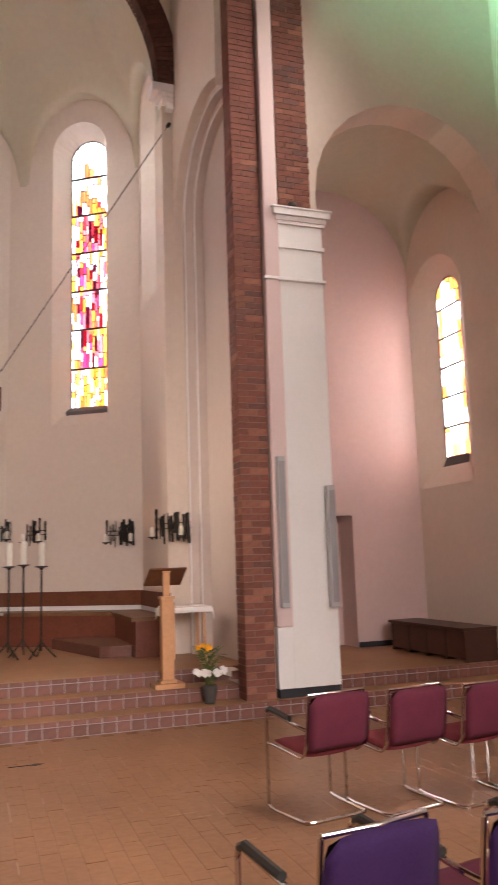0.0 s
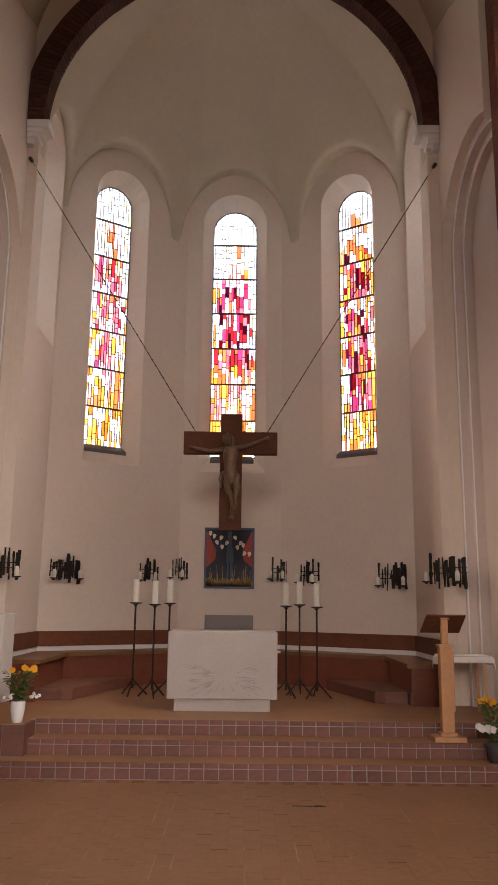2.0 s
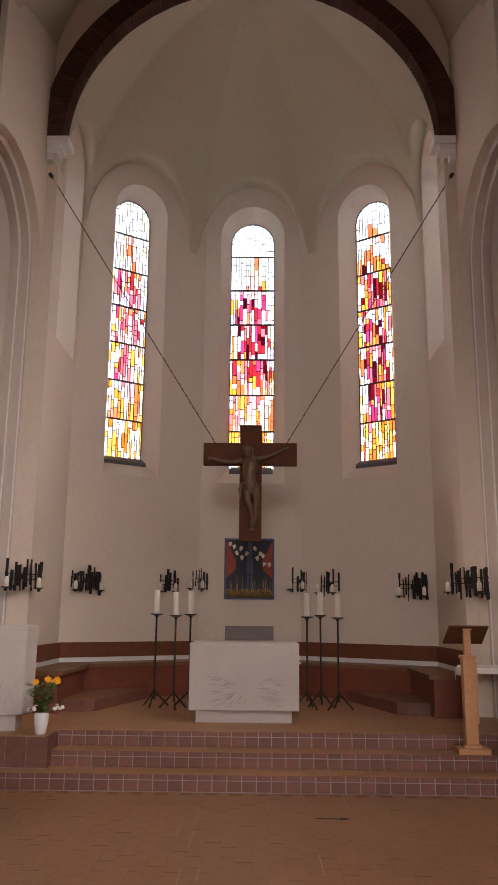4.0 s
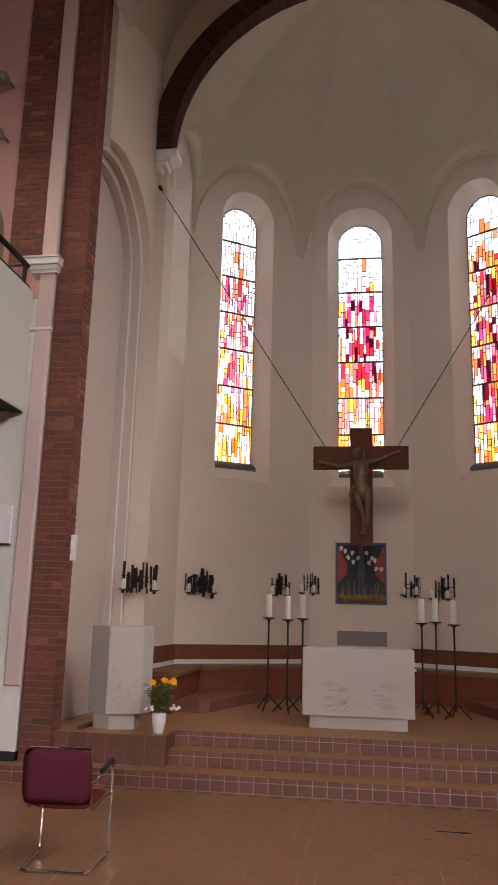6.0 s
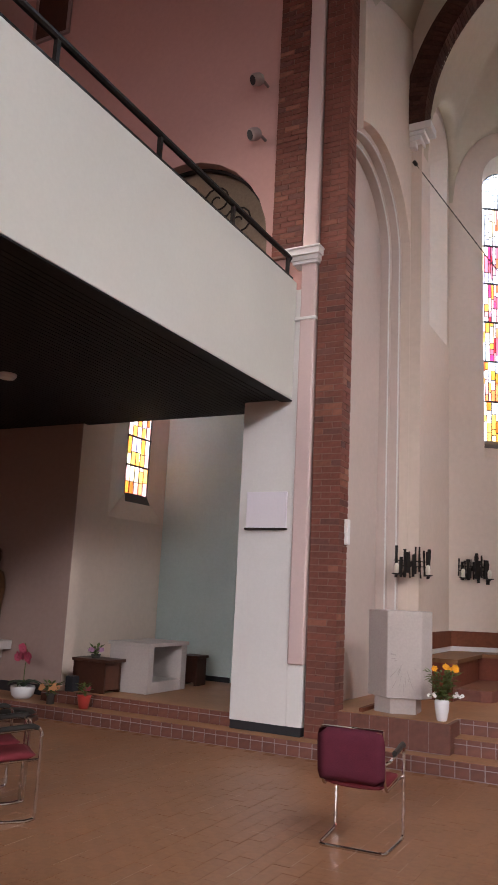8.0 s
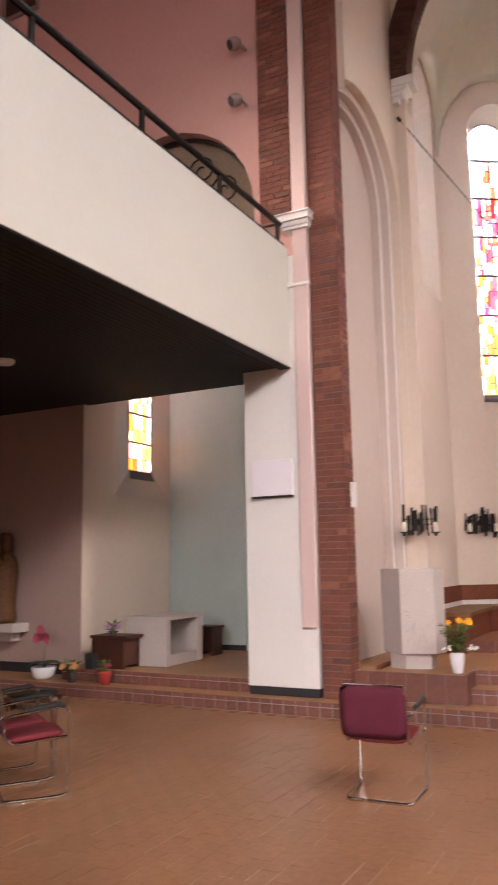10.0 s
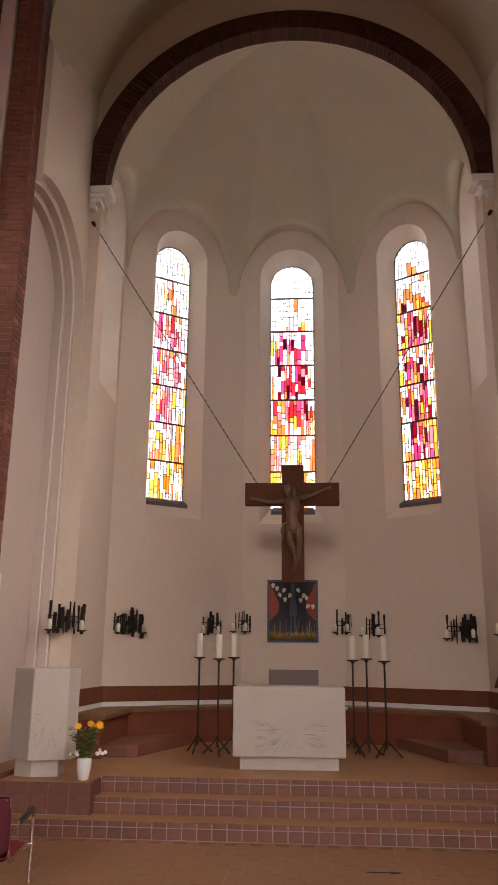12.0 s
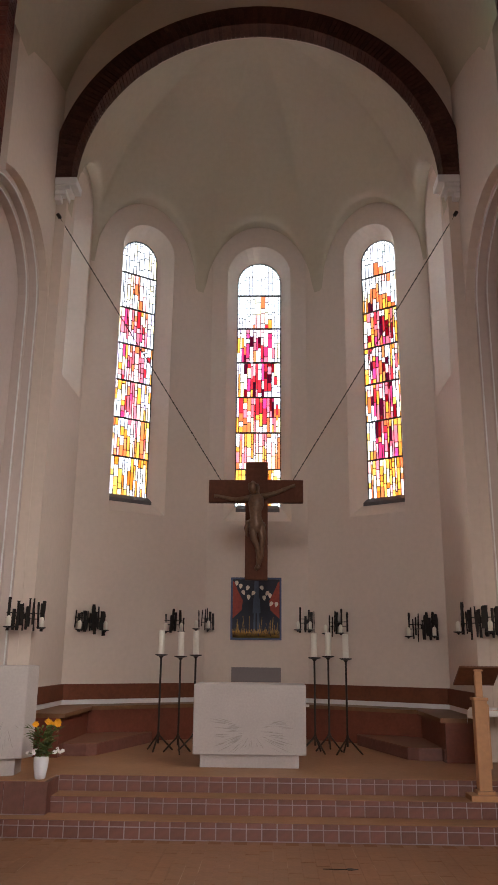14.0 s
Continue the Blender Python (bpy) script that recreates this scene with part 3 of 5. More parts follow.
for hue, c in HUES.items():
    bm = bmesh.new()
    box(bm, -0.5, 0.5, -0.5, 0.5, -0.5, 0.5)
    PANES[hue] = mesh_of("pane", bm, glass("glass_" + hue, c))
LEAD = mat("lead", (0.03, 0.03, 0.03), 0.6, 0.3, vary=0.2)


# how each tall window is coloured: foot and head of its red heart, and the heart's half width
HEARTS = {"centre": (0.34, 0.74, 0.78), "cool": (0.27, 0.72, 0.66), "warm": (0.15, 0.76, 0.72)}
HEART_HUES = {"centre": ["red", "pink", "magenta", "crimson", "orange", "rose", "violet", "pink", "red"],
              "cool": ["pink", "rose", "orange", "pink", "rose", "pink", "lilac", "orange", "rose", "red", "magenta"],
              "warm": ["red", "pink", "magenta", "crimson", "orange", "pink", "rose", "violet", "rose", "gold", "pink", "orange"]}


def hue_for(rng, f, s, mood):
    """A pane's colour from its height f (0 to 1), its place across s (-1 to 1) and the window's mood."""
    lo, hi, half = HEARTS[mood]
    up = min(1.0, max(0.0, (f - lo) / 0.08 + 0.5), max(0.0, (hi - f) / 0.12 + 0.3))
    across = 1.0 if abs(s) < half * 0.75 else max(0.0, 1 - (abs(s) - half * 0.75) / 0.35)
    if rng.random() < 0.80 * up * across:
        return rng.choice(HEART_HUES[mood])
    warm = mood == "warm"
    if f < 0.15:
        return rng.choice(["yellow", "gold", "amber", "pale", "clear", "yellow", "clear"] + (["amber", "orange", "rose"] if warm else ["milk"]))
    if f < lo + 0.04:
        return rng.choice(["gold", "yellow", "clear", "pale", "clear", "orange", "orange", "pink", "rose"])
    if f < hi:
        return rng.choice(["clear", "clear", "pale", "milk", "clear", "gold"] + (["yellow", "pale", "gold", "rose"] if warm else ["lilac"]))
    if f < 0.86 and abs(s) < 0.55:
        return rng.choice(["clear", "clear", "milk", "orange", "pale", "rose", "clear"] + (["orange", "lilac", "pink"] if warm else ["rose"]))
    if warm and f < 0.94 and abs(s) < 0.25:
        return rng.choice(["orange", "clear", "clear"])
    return rng.choice(["clear", "clear", "clear", "milk", "clear", "clear", "pale"])


CAME = 0.0065                         # half width of a lead came


def stained(name, at, turn, hw, sill, spring, cols, bars, seed, mood, label, palette=None):
    """A leaded window in its own plane: panes, leading, iron bars. at: the middle at floor height; turn: degrees about z."""
    rng = random.Random(seed)
    win = thing(name, (at[0], at[1], 0), label, "window", "", turn)
    tagged(win, kind="structure")
    top, lead = spring + hw, bmesh.new()
    n_bars = bars
    gap = (top - sill) / n_bars
    heights = (0.20, 0.22, 0.24) if palette and "rose" in palette else (0.10, 0.13, 0.17, 0.21, 0.26, 0.31)
    for row in range(n_bars):
        # a fresh set of strips of uneven width in each bay
        high = not palette and row == n_bars - 1
        widths = [1.0 if palette else rng.uniform(0.55, 1.45) for _ in range(cols - 3 if high else cols)]
        scale = 2 * hw / sum(widths)
        u0 = -hw
        for c, share in enumerate(widths):
            w = share * scale
            um = u0 + w / 2
            z, stop = sill + row * gap, sill + (row + 1) * gap
            while z < stop - 0.01:
                nxt = z + rng.choice(heights) * (1.35 if high else 1)
                if nxt > stop - 0.06:
                    nxt = stop
                if z < spring + math.sqrt(max(0, hw * hw - max(0, abs(um) - w / 2) ** 2)):
                    if palette:
                        hue = rng.choice(palette if rng.random() < 0.8 else ["clear"])
                        if "rose" in palette and (z < sill + 0.16 or z > spring + 0.05 or c in (0, cols - 1) and rng.random() < 0.6):
                            hue = rng.choice(["rust", "rust", "orange", "rose", "amber"])
                    else:
                        hue = hue_for(rng, ((z + nxt) / 2 - sill) / (top - sill), um / hw, mood)
                    o = new("pane", PANES[hue])
                    o.parent = win
                    o.matrix_basis = Matrix.LocRotScale((um, 0.012 * rng.random(), (z + nxt) / 2), None, (w, 0.006, nxt - z))
                    o.visible_shadow = False
                    box(lead, u0, u0 + w, -0.014, -0.004, z - CAME, z + CAME)
                    if c:
                        box(lead, u0 - CAME, u0 + CAME, -0.012, -0.004, z, nxt)
                z = nxt
            u0 += w
    part("leading", lead, LEAD, win)
    for k in range(1, n_bars):
        z = sill + k * gap
        half = hw if z < spring else math.sqrt(max(0.01, hw * hw - (z - spring) ** 2))
        bm = bmesh.new()
        box(bm, -half, half, -0.035, -0.013, z - 0.014, z + 0.014)
        part("iron_bar", bm, LEAD, win)
    bm = bmesh.new()
    pts = outline(0, hw, sill, spring)
    tube(bm, [(u, -0.01, z) for u, z in pts + [pts[0]]], 0.012, 6)
    part("window_frame", bm, LEAD, win)
    return win


SLATE = mat("slate_sill", (0.10, 0.09, 0.09), 0.6, vary=0.25, bump=0.2)
WLAB = "tall leaded window with red, yellow and clear glass panes"
stained("window_1", (0, BACK[1] + 0.28), 0, 0.42, 4.39, 8.89, 15, 7, 11, "centre", WLAB)
for sx, nm, sd, wm in ((-1, "window_2", 23, "cool"), (1, "window_3", 37, "warm")):
    p = on_slant(sx)(SWU + 0.045, 0, 0.28)
    stained(nm, p, -sx * math.degrees(SLANT), 0.36, 4.39, 8.95, 13, 7, sd, wm, WLAB)
    stained("window_" + ("4" if sx < 0 else "5"), (sx * (AX + 0.31), SIDE_Y), -sx * 90, 0.34, 6.15, 9.0, 4, 5, 41 + sx, "cool", "narrow leaded window of clear glass", ["clear", "milk"])
    stained("window_" + ("6" if sx < 0 else "7"), (7.61 if sx > 0 else -7.81, 0.57 if sx > 0 else 0.86), -sx * 90, 0.32, 3.25, 5.88, 5, 6, 53 + sx, "cool", "small round-headed leaded window with amber borders", ["clear", "clear", "milk", "rose", "clear"] if sx > 0 else ["pale", "gold", "rose", "milk", "pale", "yellow", "lilac"])
# unseen dark panes added in the nave openings to hold back the sky
DIM = glass("dimmer_glass", (0.24, 0.19, 0.14), 0.2)
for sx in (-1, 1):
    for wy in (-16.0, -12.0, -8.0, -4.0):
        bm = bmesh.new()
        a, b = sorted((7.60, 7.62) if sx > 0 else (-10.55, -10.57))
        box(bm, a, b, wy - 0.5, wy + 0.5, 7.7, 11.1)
        setting("window_nave", bm, DIM, "tall unseen dark pane that cuts sky light in a nave opening")
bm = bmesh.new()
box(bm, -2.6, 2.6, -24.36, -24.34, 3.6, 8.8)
setting("window_west", bm, DIM, "large unseen dark pane that cuts sky light in the west opening")
# slate strips under the chapel windows
for sx, far, wy in ((-1, 7.60, 0.86), (1, 7.40, 0.57)):
    bm = bmesh.new()
    q = [bm.verts.new((sx * (far + d), wy + u, z)) for u, z, d in ((-0.36, 3.10, 0.135), (0.36, 3.10, 0.135), (0.31, 3.27, 0.19), (-0.31, 3.27, 0.19), (-0.36, 3.075, 0.14), (0.36, 3.075, 0.14))]
    for a in ((0, 1, 2, 3), (0, 4, 5, 1)):
        bm.faces.new([q[i] for i in a])
    setting("window_sill", bm, SLATE, "dark slate strip under a chapel window")
# slate sills
for f, nm in ((on_back, 0), (on_slant(-1), SWU + 0.03), (on_slant(1), SWU + 0.03)):
    bm = bmesh.new()
    q = [bm.verts.new(f(nm + u, z, d)) for u, z, d in ((-0.40, 4.34, 0.17), (0.40, 4.34, 0.17), (0.37, 4.42, 0.265), (-0.37, 4.42, 0.265), (-0.40, 4.27, 0.17), (0.40, 4.27, 0.17))]
    for a in ((0, 1, 2, 3), (0, 4, 5, 1)):
        bm.faces.new([q[i] for i in a])
    setting("window_sill", bm, SLATE, "dark slate strip under a window")

# ---- apse bench ----
BENCHBRICK = mat("bench_brick", (0.18, 0.052, 0.031), 0.4, vary=0.25, bump=0.3, grain=25, stain=5)
bench = thing("apse_bench", (0, 0, 0.48), "long built-in brick bench with dark wooden seat lining the apse", "bench")


FOOTTILE = mat("foot_tile", (0.21, 0.088, 0.05), 0.5, vary=0.2, bump=0.2, grain=18, stain=2)


def lined(off):
    """The apse plan set inwards by off, from one side round to the other."""
    k = off * math.tan(SLANT / 2)
    c2 = off * math.tan((math.pi / 2 - SLANT) / 2)
    return [(-AX + off, 0.75), (-AX + off, CORNER[1] - c2), (-BACK[0] + k, BACK[1] - off), (BACK[0] - k, BACK[1] - off), (AX - off, CORNER[1] - c2), (AX - off, 0.75)]


def ribbon(bm, o0, o1, z0, z1):
    a, b = lined(o0), lined(o1)
    for k in range(5):
        vs = [bm.verts.new((*p, z)) for z in (z0, z1) for p in (a[k], a[k + 1], b[k + 1], b[k])]
        for f in ((0, 1, 2, 3), (4, 7, 6, 5), (0, 4, 5, 1), (3, 2, 6, 7), (0, 3, 7, 4), (1, 5, 6, 2)):
            bm.faces.new([vs[i] for i in f])
    bmesh.ops.remove_doubles(bm, verts=bm.verts, dist=0.0005)


bm = bmesh.new()
ribbon(bm, 0.03, 0.50, 0.0, 0.475)
part("body", bm, BENCHBRICK, bench, "dark brick bench front")
bm = bmesh.new()
ribbon(bm, 0.04, 0.56, 0.475, 0.53)
# lighter than the other wood, for the light that the seat top catches
part("seat", bm, mat("lit_seat_wood", (0.20, 0.10, 0.048), 0.42, vary=0.25, bump=0.1, grain=20, stain=3), bench, "brown wooden seat board")
bm = bmesh.new()
ribbon(bm, 0.01, 0.045, 0.60, 0.83)
part("backrest", bm, BAND, bench, "brown wooden back rail")
bm = bmesh.new()
ribbon(bm, 0.008, 0.03, 0.53, 0.60)
part("wall_strip", bm, WHITE, bench, "pale strip under the back rail")
for sx in (-1, 1):
    bm = bmesh.new()
    pts = [(sx * 2.92, 0.80), (sx * 2.92, 2.45), (sx * 1.55, 2.75), (sx * 2.02, 1.05), (sx * 2.15, 0.98), (sx * 2.45, 0.98), (sx * 2.45, 0.80)]
    prism(bm, pts if sx > 0 else pts[::-1], 0.0, 0.14)
    foot = part("footstep", bm, STEPTILE, bench, "low brick foot step")
    bm = bmesh.new()
    prism(bm, pts if sx > 0 else pts[::-1], 0.142, 0.152)
    part("top_paving", bm, FOOTTILE, foot, "brown clay paving")

# ---- altar and what stands round it ----
altar = thing("altar", (0, 0, 0.48), "pale limestone block altar with carved rays on a recessed plinth", "altar")
bm = bmesh.new()
box(bm, -0.67, 0.67, 0.0, 0.72, 0.145, 0.94, 0.012)
part("block", bm, STONE, altar)
bm = bmesh.new()
box(bm, -0.585, 0.585, 0.055, 0.66, 0.0, 0.15, 0.006)
part("plinth", bm, STONE, altar)
CARVE = mat("carved_stone", (0.35, 0.315, 0.29), 0.9, vary=0.1, bump=0.3)


def rays(parent, cx, cz, y, inner, seed, count, spread, xmax, zlo, zhi, place=None):
    """Shallow carved strokes raying out from a point on a stone face."""
    rng = random.Random(seed)
    bm = bmesh.new()
    for k in range(count):
        a = math.radians(rng.choice((rng.uniform(-40, 22), rng.uniform(158, 220), rng.uniform(225, 315))))
        r0 = inner * rng.uniform(0.7, 3.0)
        r1 = r0 + rng.uniform(0.03, 0.14) * spread
        p0, p1 = (cx + r0 * math.cos(a), cz + r0 * math.sin(a)), (cx + r1 * math.cos(a) * 1.15, cz + r1 * math.sin(a))
        if not (abs(p1[0] - cx) < xmax and zlo < p1[1] < zhi):
            continue
        q = place or (lambda u, z: (u, y, z))
        tube(bm, [q(*p0), q((p0[0] + p1[0]) / 2, (p0[1] + p1[1]) / 2), q(*p1)], [0.001, rng.uniform(0.002, 0.0045), 0.001], 5)
    tagged(part("ray_carving", bm, CARVE, parent, "shallow carved ray strokes"), kind="stuff")


rays(altar, 0.03, 0.42, -0.001, 0.12, 5, 120, 1.1, 0.5, 0.17, 0.66)

LINEN = mat("candle_wax", (0.80, 0.76, 0.66), 0.5, vary=0.04, bump=0.02)
STEEL = mat("dark_steel", (0.05, 0.04, 0.035), 0.45, 0.7, vary=0.2)


def candlestick(x, y, h, label="slim dark metal candlestick on three legs with a white pillar candle"):
    t = thing("candlestick", (x, y, 0.48), label, "candlestick", "candlesticks beside the altar", (x * 77) % 120)
    bm = bmesh.new()
    tube(bm, [(0, 0, 0.10), (0, 0, h)], 0.014)
    part("stem", bm, STEEL, t)
    bm = bmesh.new()
    lathe(bm, [(0.015, -0.04), (0.035, -0.015), (0.085, 0.0), (0.09, 0.012), (0.02, 0.014)], 20, (0, 0, h))
    part("drip_pan", bm, STEEL, t)
    for k in range(3):
        bm = bmesh.new()
        a = 2 * math.pi * k / 3
        c, s = math.cos(a), math.sin(a)
        tube(bm, rounded([(0.0, 0, 0.26), (0.02 * c, 0.02 * s, 0.2), (0.21 * c, 0.21 * s, 0.01)], 0.03), 0.012, 6)
        part("leg", bm, STEEL, t)
    bm = bmesh.new()
    lathe(bm, [(0.041, 0.0), (0.042, 0.02), (0.042, 0.31), (0.036, 0.325), (0.01, 0.32)], 20, (0, 0, h + 0.015))
    part("candle", bm, LINEN, t, "white pillar candle", True)
    bm = bmesh.new()
    tube(bm, [(0, 0, h + 0.33), (0.002, 0, h + 0.35)], 0.002, 5)
    part("wick", bm, DARK, t)
    return t


for x, y, h in ((-1.30, 1.62, 1.27), (-1.00, 1.40, 1.25), (-0.81, 1.62, 1.27), (0.86, 1.60, 1.25), (1.07, 1.85, 1.27), (1.29, 1.50, 1.24)):
    candlestick(x, y, h)

# crucifix, hung from two chains
CROSS = mat("cross_wood", (0.105, 0.036, 0.020), 0.7, spec=0.2, vary=0.3, bump=0.2, grain=20, stain=4)
BRONZE = mat("dark_bronze", (0.17, 0.10, 0.062), 0.42, 0.3, vary=0.45, bump=0.2)
crucifix = thing("crucifix", (0.04, 1.30, 2.78), "large dark wooden crucifix with a carved figure, hung by two chains", "crucifix")
bm = bmesh.new()
box(bm, -0.16, 0.16, -0.05, 0.05, 0, 1.70, 0.008)
part("post", bm, CROSS, crucifix)
bm = bmesh.new()
box(bm, -0.69, 0.67, -0.055, 0.055, 1.10, 1.43, 0.008)
part("crossbeam", bm, CROSS, crucifix)
bm = bmesh.new()
tube(bm, [(0.02, -0.085, 0.20), (0.035, -0.11, 0.34), (0.01, -0.12, 0.47), (-0.035, -0.16, 0.56), (-0.045, -0.15, 0.66), (-0.03, -0.12, 0.78)], [0.024, 0.034, 0.036, 0.046, 0.056, 0.07], 10)
tube(bm, [(0.035, -0.085, 0.19), (0.075, -0.11, 0.34), (0.075, -0.12, 0.47), (0.085, -0.16, 0.56), (0.075, -0.15, 0.66), (0.05, -0.12, 0.78)], [0.022, 0.034, 0.036, 0.045, 0.055, 0.07], 10)
tube(bm, [(0.01, -0.11, 0.66), (0.005, -0.12, 0.76), (-0.01, -0.12, 0.87), (-0.015, -0.12, 0.96), (-0.005, -0.13, 1.06), (0.0, -0.12, 1.15), (0.0, -0.11, 1.21)], [0.095, 0.108, 0.082, 0.086, 0.112, 0.105, 0.05], 14)
tube(bm, [(-0.07, -0.11, 1.16), (-0.20, -0.11, 1.135), (-0.31, -0.10, 1.13), (-0.44, -0.09, 1.155), (-0.55, -0.08, 1.185), (-0.61, -0.075, 1.19)], [0.05, 0.037, 0.031, 0.029, 0.022, 0.028], 8)
tube(bm, [(0.07, -0.11, 1.17), (0.19, -0.11, 1.20), (0.29, -0.10, 1.235), (0.40, -0.09, 1.285), (0.50, -0.08, 1.33), (0.55, -0.075, 1.345)], [0.05, 0.037, 0.031, 0.029, 0.022, 0.028], 8)
tube(bm, [(-0.02, -0.13, 1.18), (-0.045, -0.155, 1.23), (-0.065, -0.175, 1.28), (-0.06, -0.175, 1.335), (-0.045, -0.15, 1.375)], [0.036, 0.046, 0.060, 0.062, 0.03], 12)
tube(bm, [(-0.05 + 0.066 * math.cos(q * 0.7), -0.165 + 0.066 * math.sin(q * 0.7), 1.335 + 0.01 * math.sin(q * 2.1)) for q in range(10)], 0.014, 6)
tube(bm, [(0.01, -0.11, 1.33), (0.02, -0.115, 1.25), (0.035, -0.12, 1.17)], [0.03, 0.026, 0.012], 8)
tube(bm, [(-0.01, -0.09, 0.14), (0.03, -0.10, 0.18), (0.045, -0.09, 0.23)], [0.026, 0.042, 0.028], 8)
tube(bm, [(-0.125, -0.10, 0.80), (-0.06, -0.17, 0.81), (0.03, -0.185, 0.775), (0.12, -0.13, 0.75)], [0.03, 0.036, 0.036, 0.03], 8)
tube(bm, [(-0.12, -0.11, 0.82), (-0.145, -0.10, 0.72), (-0.135, -0.09, 0.60)], [0.03, 0.032, 0.012], 8)
part("figure", bm, BRONZE, crucifix, "carved brown figure", True)
for sx, x0, x1 in ((-1, -0.48, -3.05), (1, 0.56, 3.05)):
    chain = thing("chain", (x0, 1.30, 4.21), "thin dark suspension chain from the wall to the crucifix", "chain", "crucifix chains")
    bm = bmesh.new()
    end = Vector((x1 - x0, -0.40, 4.09))
    n = 90
    for k in range(n):
        a, b = end * (k / n), end * ((k + 0.9) / n)
        side = Vector((0.006 if k % 2 else 0, 0.006 if k % 2 == 0 else 0, 0))
        tube(bm, [a, (a + b) / 2 + side, b], 0.0062, 5)
        tube(bm, [a, (a + b) / 2 - side, b], 0.0062, 5)
    part("chain_run", bm, STEEL, chain)
    bm = bmesh.new()
    tube(bm, [end * 0.995, end * 1.012], 0.03, 8)
    part("wall_hook", bm, STEEL, chain)

# painting
BLUEFRAME = mat("blue_frame", (0.055, 0.075, 0.16), 0.5, vary=0.1)
painting = thing("painting", (-0.01, BACK[1] - 0.02, 2.02), "dark red and blue abstract painting with white flame shapes", "painting")
FLAT = {"night": (0.010, 0.013, 0.028), "red": (0.30, 0.035, 0.02), "grey": (0.055, 0.075, 0.12), "white": (0.70, 0.60, 0.50), "ochre": (0.50, 0.28, 0.05), "deep": (0.05, 0.06, 0.05)}
for k, c in list(FLAT.items()):
    FLAT[k] = mat("paint_" + k, c, 0.55, vary=0.35, bump=0.1, grain=40, stain=9)
bm = bmesh.new()
for a in ((-0.44, 0.44, 0.0, 0.03), (-0.44, 0.44, 1.03, 1.06), (-0.44, -0.41, 0.03, 1.03), (0.41, 0.44, 0.03, 1.03)):
    box(bm, a[0], a[1], -0.03, 0.012, a[2], a[3])
part("picture_frame", bm, BLUEFRAME, painting, "narrow blue frame")
boxpart("canvas", FLAT["night"], painting, -0.41, 0.41, -0.012, 0.01, 0.03, 1.03)
for sx in (-1, 1):
    bm = bmesh.new()
    pts = [(sx * 0.405, 0.36), (sx * 0.25, 0.50), (sx * 0.23, 0.66), (sx * 0.33, 0.86), (sx * 0.38, 0.98), (sx * 0.405, 1.0)]
    bm.faces.new([bm.verts.new((u, -0.0165, z)) for u, z in pts])
    part("red_field", bm, FLAT["red"], painting)
bm = bmesh.new()
for u0, u1, z0, z1 in ((-0.06, 0.08, 0.45, 0.70), (-0.04, 0.05, 0.70, 1.0), (-0.05, -0.01, 0.05, 0.45), (0.02, 0.07, 0.05, 0.45)):
    bm.faces.new([bm.verts.new(p) for p in ((u0, -0.0165, z0), (u1, -0.0165, z0), (u1 * 0.8, -0.0165, z1), (u0 * 0.8, -0.0165, z1))])
part("grey_field", bm, FLAT["grey"], painting)
rng = random.Random(9)
for u, z in ((-0.34, 0.96), (-0.27, 0.91), (-0.15, 0.88), (-0.22, 0.80), (-0.05, 0.79), (-0.13, 0.72), (0.10, 0.88), (0.19, 0.79), (0.24, 0.75), (0.14, 0.71), (0.26, 0.61), (0.35, 0.60)):
    bm = bmesh.new()
    tilt = rng.uniform(-0.6, 0.6)
    shape = [(0.030 * math.sin(q) * (1 - 0.45 * math.cos(q)), 0.044 * -math.cos(q)) for q in [2 * math.pi * i / 12 for i in range(12)]]
    bm.faces.new([bm.verts.new((u + a * math.cos(tilt) - b * math.sin(tilt), -0.018, z + a * math.sin(tilt) + b * math.cos(tilt))) for a, b in shape])
    part("flame_shape", bm, FLAT["white"], painting)
bm = bmesh.new()
for k in range(320):
    u = rng.uniform(-0.40, 0.40)
    h = rng.uniform(0.03, 0.15) if rng.random() < 0.95 else rng.uniform(0.2, 0.36)
    l = rng.uniform(-0.05, 0.05)
    w = 0.004
    bm.faces.new([bm.verts.new(p) for p in ((u - w, -0.0175, 0.04), (u + w, -0.0175, 0.04), (u + l + w * 0.4, -0.0175, 0.04 + h), (u + l - w * 0.4, -0.0175, 0.04 + h))])
part("grass_strokes", bm, FLAT["ochre"], painting)

GREYMET = mat("grey_metal", (0.22, 0.185, 0.18), 0.6, 0.0, vary=0.1)
plaque = thing("wall_panel", (0, BACK[1] - 0.05, 1.33), "plain grey metal panel on the wall behind the altar", "panel")
boxpart("plate", GREYMET, plaque, -0.42, 0.42, 0.0, 0.03, 0.0, 0.24, 0.004)


